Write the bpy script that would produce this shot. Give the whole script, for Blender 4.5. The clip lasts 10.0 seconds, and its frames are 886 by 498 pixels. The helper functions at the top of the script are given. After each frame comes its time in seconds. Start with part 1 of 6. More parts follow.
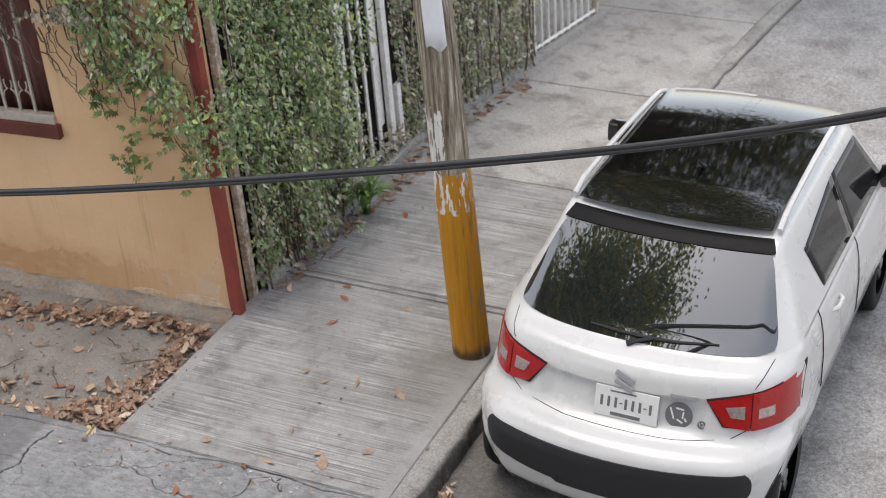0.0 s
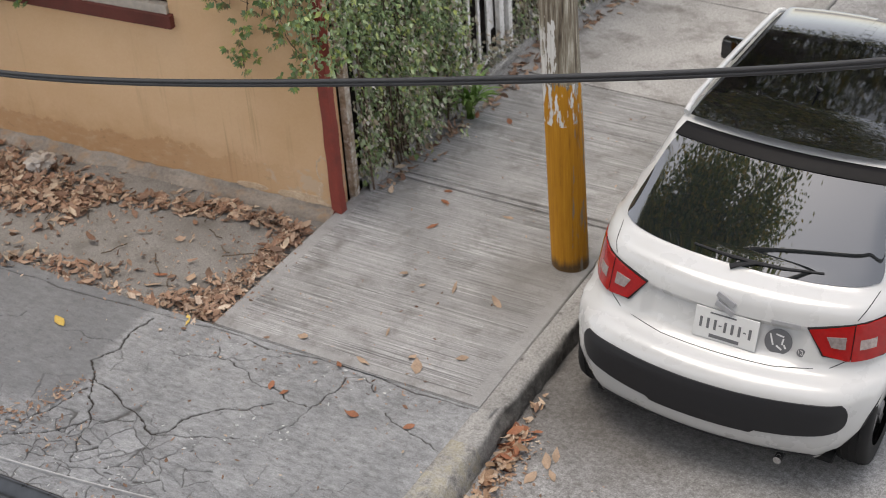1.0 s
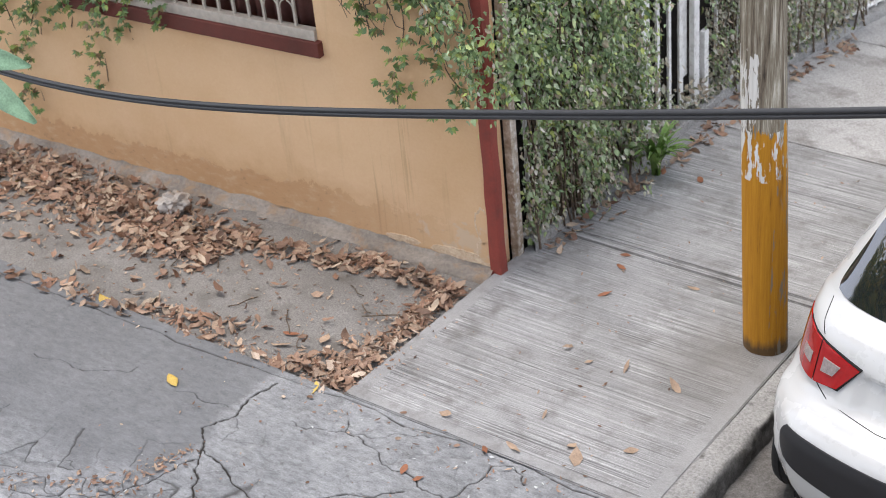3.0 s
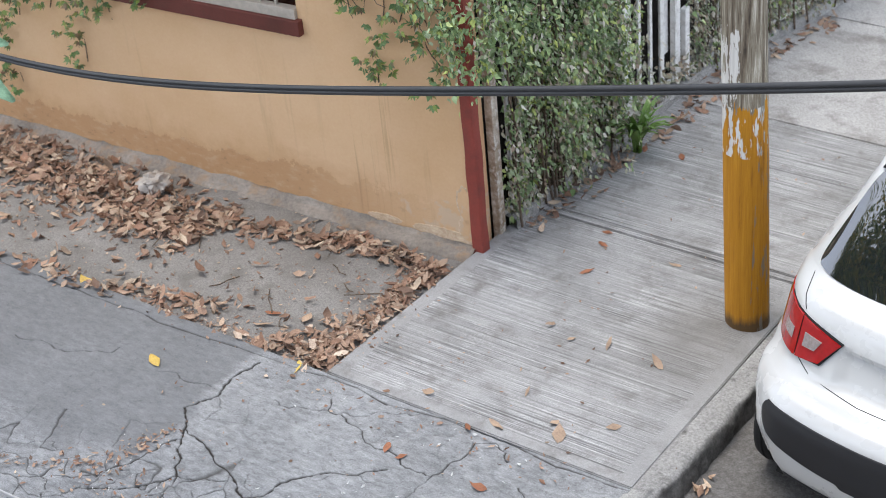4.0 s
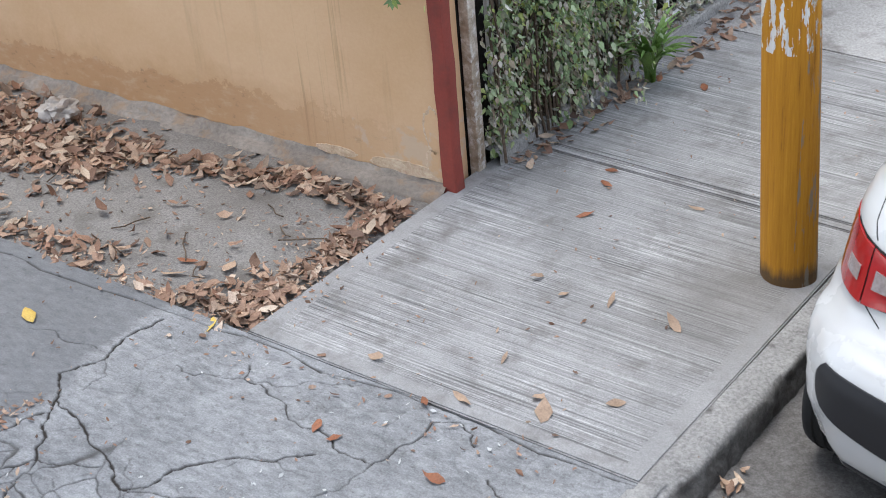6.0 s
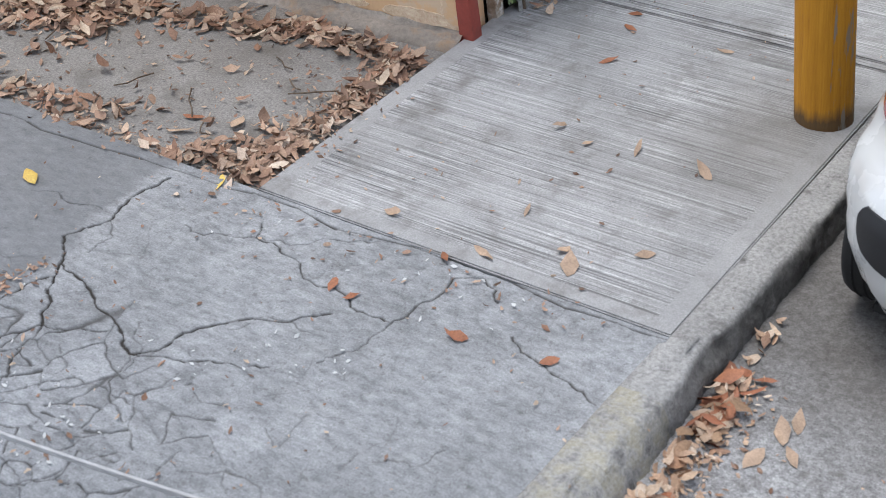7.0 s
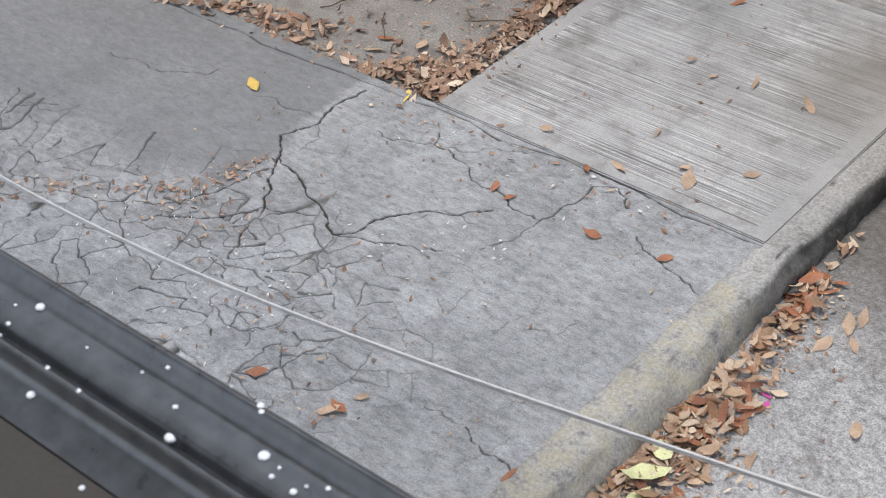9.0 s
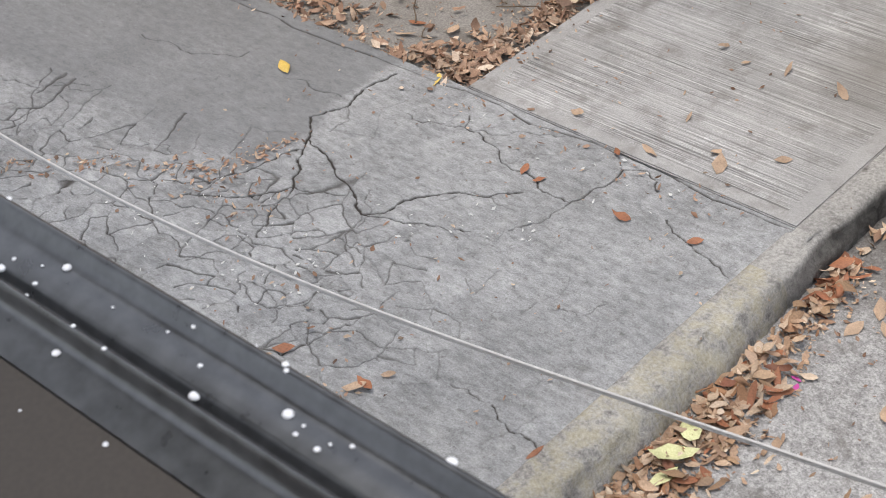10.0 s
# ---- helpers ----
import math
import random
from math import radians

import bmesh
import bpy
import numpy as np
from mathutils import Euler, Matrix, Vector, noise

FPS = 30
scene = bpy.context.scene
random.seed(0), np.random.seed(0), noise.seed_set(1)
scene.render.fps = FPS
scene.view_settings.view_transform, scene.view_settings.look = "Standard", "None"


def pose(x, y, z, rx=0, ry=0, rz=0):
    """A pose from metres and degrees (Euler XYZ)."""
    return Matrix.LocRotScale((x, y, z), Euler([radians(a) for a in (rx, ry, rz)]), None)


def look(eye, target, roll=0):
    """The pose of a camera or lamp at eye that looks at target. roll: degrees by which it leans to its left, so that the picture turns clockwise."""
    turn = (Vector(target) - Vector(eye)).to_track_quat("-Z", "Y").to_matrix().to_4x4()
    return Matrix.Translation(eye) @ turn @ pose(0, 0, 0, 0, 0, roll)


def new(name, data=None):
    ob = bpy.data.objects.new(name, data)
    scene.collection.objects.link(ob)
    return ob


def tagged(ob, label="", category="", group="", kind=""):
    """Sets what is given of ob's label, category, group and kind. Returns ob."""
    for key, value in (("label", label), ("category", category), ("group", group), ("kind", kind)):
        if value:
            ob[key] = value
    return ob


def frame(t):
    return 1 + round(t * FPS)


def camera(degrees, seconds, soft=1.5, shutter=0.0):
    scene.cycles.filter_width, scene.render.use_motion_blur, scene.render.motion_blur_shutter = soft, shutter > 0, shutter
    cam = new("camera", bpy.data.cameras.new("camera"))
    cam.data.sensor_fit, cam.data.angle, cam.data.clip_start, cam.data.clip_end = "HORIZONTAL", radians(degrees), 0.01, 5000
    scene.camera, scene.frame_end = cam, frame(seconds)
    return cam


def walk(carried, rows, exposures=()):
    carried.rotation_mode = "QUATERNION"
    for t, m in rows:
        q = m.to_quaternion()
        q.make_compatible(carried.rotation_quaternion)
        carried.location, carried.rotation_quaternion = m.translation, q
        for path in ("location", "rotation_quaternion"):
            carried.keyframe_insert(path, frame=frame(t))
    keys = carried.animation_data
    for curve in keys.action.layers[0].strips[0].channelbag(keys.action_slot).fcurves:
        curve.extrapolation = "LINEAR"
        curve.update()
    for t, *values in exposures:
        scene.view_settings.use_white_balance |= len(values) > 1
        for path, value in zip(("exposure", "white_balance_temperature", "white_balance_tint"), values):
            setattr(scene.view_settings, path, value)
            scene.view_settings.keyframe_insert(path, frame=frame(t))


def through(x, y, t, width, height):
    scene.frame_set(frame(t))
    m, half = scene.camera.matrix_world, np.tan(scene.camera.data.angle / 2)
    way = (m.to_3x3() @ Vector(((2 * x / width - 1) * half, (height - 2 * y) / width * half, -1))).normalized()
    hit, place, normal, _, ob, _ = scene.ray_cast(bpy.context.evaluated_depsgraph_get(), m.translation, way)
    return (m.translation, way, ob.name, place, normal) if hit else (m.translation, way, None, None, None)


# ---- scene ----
# camera and its walk
cam = camera(31.284, 10.0, soft=0.5)
cam.data.dof.use_dof = True  # the near rail is out of focus
cam.data.dof.focus_distance, cam.data.dof.aperture_fstop = 6.8, 3.8
ROWS = [
    (0, 3.170, -5.661, 5.674, 57.55, 4.01, 23.08),
    (0.5, 3.127, -5.675, 5.692, 55.90, 3.09, 25.10),
    (1, 3.075, -5.651, 5.718, 54.13, 3.19, 27.49),
    (1.5, 2.572, -4.686, 4.958, 54.56, 4.21, 32.74),
    (2, 2.576, -4.695, 4.912, 56.61, 4.46, 35.16),
    (2.5, 2.605, -4.703, 4.926, 57.46, 4.54, 35.03),
    (4, 2.621, -4.707, 4.898, 56.56, 4.73, 33.90),
    (4.5, 2.613, -4.710, 4.904, 56.60, 4.26, 33.84),
    (5, 2.636, -4.712, 4.904, 56.04, 3.85, 33.55),
    (5.2, 2.556, -4.567, 4.789, 55.56, 3.58, 32.57),
    (6.3, 1.873, -3.432, 3.400, 57.69, 4.54, 35.38),
    (6.5, 1.857, -3.433, 3.401, 55.94, 5.03, 35.56),
    (7, 1.860, -3.424, 3.395, 52.43, 5.72, 34.38),
    (7.5, 1.866, -3.400, 3.446, 49.89, 4.87, 33.03),
    (8, 1.818, -3.404, 3.487, 47.78, 4.94, 34.62),
    (8.5, 2.388, -4.021, 4.208, 47.78, 5.56, 37.81),
    (9, 2.518, -4.116, 4.291, 48.65, 7.08, 40.58),
    (9.5, 2.547, -4.141, 4.225, 49.32, 7.88, 41.97),
    (10, 2.551, -4.163, 4.191, 49.12, 7.27, 41.87),
]
EXPOSE = [(0, 1.14, 6800, 12), (0.5, 1.12, 6800, 12), (1, 1.05, 7000, 12), (1.5, 1.19, 6950, 12), (2, 1.45, 6850, 13), (2.5, 1.5, 6700, 13),
          (4, 1.5, 6300, 10), (5, 1.5, 6200, 10), (6.5, 1.45, 6100, 10), (7.5, 1.4, 6200, 10), (8, 1.38, 6200, 10), (8.5, 1.4, 6450, 10), (9, 1.4, 6550, 10), (9.5, 1.42, 6700, 11), (10, 1.4, 6850, 11)]
walk(cam, [(t, pose(*r)) for t, *r in ROWS], EXPOSE)

# world and sun: bright overcast afternoon
SUN = (radians(80), radians(250))
world = bpy.data.worlds.new("sky")
scene.world = world
world.use_nodes = True
wn = world.node_tree.nodes
sky = wn.new("ShaderNodeTexSky")
sky.sky_type, sky.sun_disc = "NISHITA", False
sky.sun_elevation, sky.sun_rotation = SUN
haze = wn.new("ShaderNodeHueSaturation")  # thin cloud takes most of the blue out of the sky
haze.inputs["Saturation"].default_value = 0.4
world.node_tree.links.new(sky.outputs[0], haze.inputs["Color"])
world.node_tree.links.new(haze.outputs[0], wn["Background"].inputs[0])
wn["Background"].inputs[1].default_value = 0.15
sun = new("sun", bpy.data.lights.new("sun", "SUN"))
sun.data.energy, sun.data.angle, sun.data.color = 0.9, radians(30), (1.0, 0.95, 0.88)
sun.matrix_world = look((-16, -6, 98), (0, 0, 0))

# ---------- small tools ----------
SX, SY = -0.0175, -0.0685
RNG = random.Random(7)


def gz(x, y, n=0.0):
    """Height of the sloping street plane, n metres above the pavement."""
    return SX * x + SY * y + n


def mesh_of(name, bm, smooth=False):
    me = bpy.data.meshes.new(name)
    bm.to_mesh(me)
    bm.free()
    if smooth:
        me.polygons.foreach_set("use_smooth", [True] * len(me.polygons))
        me.set_sharp_from_angle(angle=radians(38))
    return me


def part(name, bm, material, parent=None, label="", smooth=False):
    """One mesh object, under a thing or a part where a parent is given."""
    me = bm if isinstance(bm, bpy.types.Mesh) else mesh_of(name, bm, smooth)
    if material and not me.materials:
        me.materials.append(material)
    ob = new(name, me)
    if parent:
        ob.parent = parent
    if label:
        tagged(ob, label)
    return ob


def thing(name, label, category, group="", at=None, kind=""):
    ob = new(name)
    ob.empty_display_size = 0.1
    if at is not None:
        ob.matrix_world = at
    return tagged(ob, label, category, group, kind)


def add_box(bm, lo, hi, bevel=0.0, m=None):
    """A box from corner lo to corner hi, its edges rounded off."""
    v = bmesh.ops.create_cube(bm, size=1)["verts"]
    for q in v:
        q.co = [lo[i] + (hi[i] - lo[i]) * (q.co[i] + 0.5) for i in range(3)]
    geo = list({e for q in v for e in q.link_edges})
    if bevel:
        r = bmesh.ops.bevel(bm, geom=geo, offset=bevel, segments=2, affect="EDGES", profile=0.6)
        v = list({q for f in r["faces"] for q in f.verts} | {q for q in v if q.is_valid})
    if m is not None:
        bmesh.ops.transform(bm, matrix=m, verts=v)
    return v


def box_bm(lo, hi, bevel=0.0):
    bm = bmesh.new()
    add_box(bm, lo, hi, bevel)
    return bm


def sloped(bm):
    """Lay a mesh built flat onto the sloping street plane."""
    for v in bm.verts:
        v.co.z += gz(v.co.x, v.co.y)
    return bm


def pydata(name, verts, faces, smooth=True):
    me = bpy.data.meshes.new(name)
    me.from_pydata(verts, [], faces)
    me.update()
    if smooth:
        me.polygons.foreach_set("use_smooth", [True] * len(me.polygons))
    return me


def grid_faces(nu, nv, wrap=False):
    out = []
    for i in range(nu - 1):
        for j in range(nv - 1 + (1 if wrap else 0)):
            k = (j + 1) % nv
            out.append((i * nv + j, (i + 1) * nv + j, (i + 1) * nv + k, i * nv + k))
    return out


def tube(name, pts, radius, seg=8, flat=1.0):
    """A round bar along a line of points."""
    P = [Vector(p) for p in pts]
    rad = radius if isinstance(radius, (list, tuple)) else [radius] * len(P)
    verts = []
    for i, p in enumerate(P):
        d = (P[min(i + 1, len(P) - 1)] - P[max(i - 1, 0)]).normalized()
        a = d.cross(Vector((0.13, 0.21, 0.97))).normalized()
        b = d.cross(a)
        for j in range(seg):
            t = 2 * math.pi * j / seg
            verts.append(p + (a * math.cos(t) + b * math.sin(t) * flat) * rad[i])
    faces = grid_faces(len(P), seg, True)
    faces += [tuple(range(seg))[::-1], tuple(range((len(P) - 1) * seg, len(P) * seg))]
    me = pydata(name, verts, faces)
    me.set_sharp_from_angle(angle=radians(50))
    return me


def lerp(table, x):
    """Linear look-up in a short table of (x, value)."""
    if x <= table[0][0]:
        return table[0][1]
    for (a, u), (b, v) in zip(table, table[1:]):
        if x <= b:
            return u + (v - u) * (x - a) / (b - a)
    return table[-1][1]


# ---------- materials ----------
def shader(name, rough=0.7, metal=0.0, spec=0.5):
    m = bpy.data.materials.new(name)
    m.use_nodes = True
    b = m.node_tree.nodes["Principled BSDF"]
    b.inputs["Roughness"].default_value = rough
    b.inputs["Metallic"].default_value = metal
    b.inputs["Specular IOR Level"].default_value = spec
    return m, m.node_tree.nodes, m.node_tree.links, b


def where(N, L, scale=(1, 1, 1), local=False):
    g = N.new("ShaderNodeTexCoord") if local else N.new("ShaderNodeNewGeometry")
    p = N.new("ShaderNodeMapping")
    p.inputs["Scale"].default_value = scale
    L.new(g.outputs["Object" if local else "Position"], p.inputs["Vector"])
    return p.outputs[0]


def noise_at(N, L, vec, scale, detail=4.0, rough=0.55):
    n = N.new("ShaderNodeTexNoise")
    n.inputs["Scale"].default_value, n.inputs["Detail"].default_value, n.inputs["Roughness"].default_value = scale, detail, rough
    L.new(vec, n.inputs["Vector"])
    return n.outputs["Fac"]


def ramp(N, L, fac, stops):
    r = N.new("ShaderNodeValToRGB")
    e = r.color_ramp.elements
    while len(e) < len(stops):
        e.new(0.5)
    for q, (at, c) in zip(e, stops):
        q.position = at
        q.color = (*c, 1) if isinstance(c, tuple) else (c, c, c, 1)
    L.new(fac, r.inputs[0])
    return r.outputs[0]


def mix(N, L, fac, a, b, mode="MIX"):
    m = N.new("ShaderNodeMix")
    m.data_type, m.blend_type = "RGBA", mode
    for s, v in ((m.inputs[0], fac), (m.inputs[6], a), (m.inputs[7], b)):
        if isinstance(v, (int, float)):
            s.default_value = v
        elif isinstance(v, tuple):
            s.default_value = (*v, 1)
        else:
            L.new(v, s)
    return m.outputs[2]


def calc(N, L, op, a, b=0.0):
    m = N.new("ShaderNodeMath")
    m.operation = op
    for s, v in ((m.inputs[0], a), (m.inputs[1], b)):
        if isinstance(v, (int, float)):
            s.default_value = v
        else:
            L.new(v, s)
    return m.outputs[0]


def bump(N, L, b, height, strength, dist=0.01):
    u = N.new("ShaderNodeBump")
    u.inputs["Strength"].default_value, u.inputs["Distance"].default_value = strength, dist
    L.new(height, u.inputs["Height"])
    L.new(u.outputs[0], b.inputs["Normal"])


def mottled(name, dark, light, stain, rough=0.85, grain=90.0, patch=2.2, relief=0.5, stained=0.5, metal=0.0, spec=0.3, local=False, speck=0.6):
    """A rough surface: fine grain, wide patches and stains."""
    m, N, L, b = shader(name, rough, metal, spec)
    vec = where(N, L, local=local)
    g = noise_at(N, L, vec, grain, 6, 0.7)
    p = noise_at(N, L, vec, patch, 5, 0.6)
    s = noise_at(N, L, vec, patch * 3.1, 7, 0.65)
    c = ramp(N, L, p, [(0.3, dark), (0.7, light)])
    c = mix(N, L, speck, c, ramp(N, L, g, [(0.34, 0.22), (0.66, 0.8)]), "OVERLAY")
    c = mix(N, L, calc(N, L, "MULTIPLY", ramp(N, L, s, [(0.5, 0.0), (0.68, 1.0)]), stained), c, stain)
    L.new(c, b.inputs["Base Color"])
    L.new(ramp(N, L, p, [(0.2, rough - 0.12), (0.8, min(1.0, rough + 0.08))]), b.inputs["Roughness"])
    bump(N, L, b, calc(N, L, "ADD", g, calc(N, L, "MULTIPLY", s, 0.6)), relief, 0.004)
    return m


def island_leaf(name, cols, rough=0.6, relief=0.25, through=0.0):
    """Leaves: each takes its own colour out of a few."""
    m, N, L, b = shader(name, rough, 0, 0.35)
    g = N.new("ShaderNodeNewGeometry")
    n = len(cols)
    c = ramp(N, L, g.outputs["Random Per Island"], [(i / max(1, n - 1), q) for i, q in enumerate(cols)])
    v = noise_at(N, L, where(N, L), 140.0, 4)
    c = mix(N, L, 0.4, c, ramp(N, L, noise_at(N, L, where(N, L), 6.0, 5), [(0.36, 0.25), (0.6, 0.78)]), "OVERLAY")
    c = mix(N, L, 0.5, c, ramp(N, L, v, [(0.3, 0.3), (0.7, 0.72)]), "OVERLAY")
    L.new(c, b.inputs["Base Color"])
    bump(N, L, b, v, relief, 0.002)
    if through:
        t, j = N.new("ShaderNodeBsdfTranslucent"), N.new("ShaderNodeMixShader")
        L.new(c, t.inputs[0])
        j.inputs[0].default_value = through
        L.new(b.outputs[0], j.inputs[1])
        L.new(t.outputs[0], j.inputs[2])
        L.new(j.outputs[0], N["Material Output"].inputs[0])
    return m


def plain(name, col, rough=0.4, metal=0.0, spec=0.5, coat=0.0, vary=0.06, relief=0.0, scale=30.0):
    m, N, L, b = shader(name, rough, metal, spec)
    v = noise_at(N, L, where(N, L), scale, 5)
    c = mix(N, L, vary * 4, col, ramp(N, L, v, [(0.35, 0.38), (0.65, 0.6)]), "OVERLAY")
    L.new(c, b.inputs["Base Color"])
    L.new(ramp(N, L, v, [(0.2, max(0.0, rough - 0.06)), (0.8, min(1.0, rough + 0.08))]), b.inputs["Roughness"])
    b.inputs["Coat Weight"].default_value = coat
    b.inputs["Coat Roughness"].default_value = 0.03
    if relief:
        bump(N, L, b, v, relief, 0.002)
    return m


def m_ribbed():
    """Grey pavement concrete with a raked finish across it and a smooth trowelled border."""
    m, N, L, b = shader("raked_concrete", 0.88, 0, 0.25)
    vec = where(N, L)
    rake = noise_at(N, L, where(N, L, (1.0, 105, 1)), 1.0, 3, 0.6)
    rake2 = noise_at(N, L, where(N, L, (2.5, 230, 1)), 1.0, 2, 0.5)
    sep = N.new("ShaderNodeSeparateXYZ")
    L.new(vec, sep.inputs[0])
    x, y = sep.outputs[0], sep.outputs[1]
    edge = calc(N, L, "MULTIPLY", calc(N, L, "LESS_THAN", x, -0.085), calc(N, L, "GREATER_THAN", x, -1.655))
    edge = calc(N, L, "MULTIPLY", edge, calc(N, L, "GREATER_THAN", y, 0.075))
    grain, patch = noise_at(N, L, vec, 160, 5, 0.7), noise_at(N, L, vec, 1.7, 6, 0.65)
    c = ramp(N, L, patch, [(0.28, (0.2, 0.197, 0.192)), (0.5, (0.295, 0.29, 0.284)), (0.75, (0.385, 0.38, 0.374))])
    c = mix(N, L, 0.6, c, ramp(N, L, grain, [(0.34, 0.25), (0.66, 0.78)]), "OVERLAY")
    lines = mix(N, L, 0.68, c, ramp(N, L, rake, [(0.36, 0.14), (0.46, 0.46), (0.56, 0.56), (0.64, 0.9)]), "OVERLAY")
    lines = mix(N, L, 0.45, lines, ramp(N, L, rake2, [(0.35, 0.3), (0.65, 0.75)]), "OVERLAY")
    worn = ramp(N, L, noise_at(N, L, vec, 2.6, 6, 0.65), [(0.36, 0.35), (0.58, 1.0)])
    edge = calc(N, L, "MULTIPLY", edge, worn)
    smooth = mix(N, L, 0.3, c, (0.38, 0.372, 0.36))
    c = mix(N, L, edge, smooth, lines)
    dirt = noise_at(N, L, vec, 5.5, 8, 0.7)
    c = mix(N, L, ramp(N, L, dirt, [(0.5, 0.0), (0.68, 0.65)]), c, (0.15, 0.14, 0.128))
    # Darkening round the pole's foot: stain and pole shadow put into the colour.
    dx = calc(N, L, "MULTIPLY", calc(N, L, "ADD", x, 0.25), 1.5)
    dy = calc(N, L, "ADD", y, -1.25)
    r = calc(N, L, "SQRT", calc(N, L, "ADD", calc(N, L, "MULTIPLY", dx, dx), calc(N, L, "MULTIPLY", dy, dy)))
    r = calc(N, L, "ADD", r, calc(N, L, "MULTIPLY", dirt, 0.7))
    c = mix(N, L, ramp(N, L, r, [(0.5, 0.5), (1.1, 0.0)]), c, (0.15, 0.138, 0.122))
    L.new(c, b.inputs["Base Color"])
    h = calc(N, L, "ADD", calc(N, L, "MULTIPLY", calc(N, L, "ADD", rake, calc(N, L, "MULTIPLY", rake2, 0.5)), edge), calc(N, L, "MULTIPLY", grain, 0.25))
    bump(N, L, b, h, 0.8, 0.006)
    return m


def m_apron():
    """Old grey concrete in plates of slightly different greys, its cracks filled with dark dirt."""
    m, N, L, b = shader("cracked_concrete", 0.88, 0, 0.25)
    vec = where(N, L)
    g, p, s = noise_at(N, L, vec, 150, 6, 0.7), noise_at(N, L, vec, 1.6, 6, 0.6), noise_at(N, L, vec, 9, 8, 0.7)
    c = ramp(N, L, p, [(0.3, (0.222, 0.225, 0.227)), (0.52, (0.274, 0.277, 0.279)), (0.72, (0.335, 0.338, 0.34))])
    plate = N.new("ShaderNodeAttribute")
    plate.attribute_name = "plate"
    c = mix(N, L, 0.5, c, ramp(N, L, plate.outputs["Fac"], [(0.0, 0.34), (1.0, 0.62)]), "OVERLAY")
    c = mix(N, L, 0.5, c, ramp(N, L, g, [(0.34, 0.24), (0.5, 0.5), (0.66, 0.76)]), "OVERLAY")
    fleck = noise_at(N, L, vec, 40, 3, 0.6)
    c = mix(N, L, ramp(N, L, fleck, [(0.69, 0.0), (0.75, 0.5)]), c, (0.44, 0.44, 0.43))
    c = mix(N, L, ramp(N, L, fleck, [(0.32, 0.55), (0.385, 0.0)]), c, (0.13, 0.125, 0.12))
    c = mix(N, L, ramp(N, L, s, [(0.55, 0.0), (0.72, 0.4)]), c, (0.4, 0.4, 0.39))
    c = mix(N, L, ramp(N, L, s, [(0.28, 0.35), (0.42, 0.0)]), c, (0.14, 0.13, 0.12))
    scuff = noise_at(N, L, where(N, L, (1, 2.2, 1)), 15, 9, 0.72)
    c = mix(N, L, 0.5, c, ramp(N, L, scuff, [(0.36, 0.25), (0.5, 0.51), (0.62, 0.73)]), "OVERLAY")
    old = N.new("ShaderNodeAttribute")
    old.attribute_name = "old"
    c = mix(N, L, calc(N, L, "MULTIPLY", old.outputs["Fac"], 0.6), c, (0.13, 0.132, 0.135))
    a = N.new("ShaderNodeAttribute")
    a.attribute_name = "crack"
    c = mix(N, L, calc(N, L, "MULTIPLY", a.outputs["Fac"], 0.95), c, (0.045, 0.04, 0.035))
    L.new(c, b.inputs["Base Color"])
    bump(N, L, b, calc(N, L, "ADD", g, calc(N, L, "MULTIPLY", s, 0.8)), 0.5, 0.005)
    return m


def m_kerb():
    """Worn grey kerb with old yellow paint left in patches."""
    m, N, L, b = shader("kerb_concrete", 0.9, 0, 0.25)
    vec = where(N, L)
    g, p, s = noise_at(N, L, vec, 70, 7, 0.75), noise_at(N, L, vec, 3, 6, 0.6), noise_at(N, L, vec, 11, 7, 0.7)
    c = ramp(N, L, p, [(0.3, (0.29, 0.28, 0.265)), (0.7, (0.43, 0.418, 0.395))])
    c = mix(N, L, 0.6, c, ramp(N, L, g, [(0.34, 0.2), (0.66, 0.8)]), "OVERLAY")
    sep = N.new("ShaderNodeSeparateXYZ")
    L.new(vec, sep.inputs[0])
    near = calc(N, L, "MULTIPLY", calc(N, L, "LESS_THAN", sep.outputs[1], -0.3), 0.28)
    paint = calc(N, L, "MULTIPLY", ramp(N, L, s, [(0.42, 0.0), (0.6, 1.0)]), near)
    c = mix(N, L, paint, c, (0.54, 0.46, 0.22))
    c = mix(N, L, ramp(N, L, s, [(0.3, 0.8), (0.45, 0.0)]), c, (0.09, 0.083, 0.075))
    # Dark street face beside the car: its shade and dirt, put into the colour.
    grime_shade = N.new("ShaderNodeAttribute")
    grime_shade.attribute_name = "grime_shade"
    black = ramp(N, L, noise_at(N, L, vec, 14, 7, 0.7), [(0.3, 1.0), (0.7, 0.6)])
    c = mix(N, L, calc(N, L, "MULTIPLY", grime_shade.outputs["Fac"], black), c, (0.055, 0.051, 0.046))
    L.new(c, b.inputs["Base Color"])
    bump(N, L, b, calc(N, L, "ADD", g, s), 0.9, 0.012)
    return m


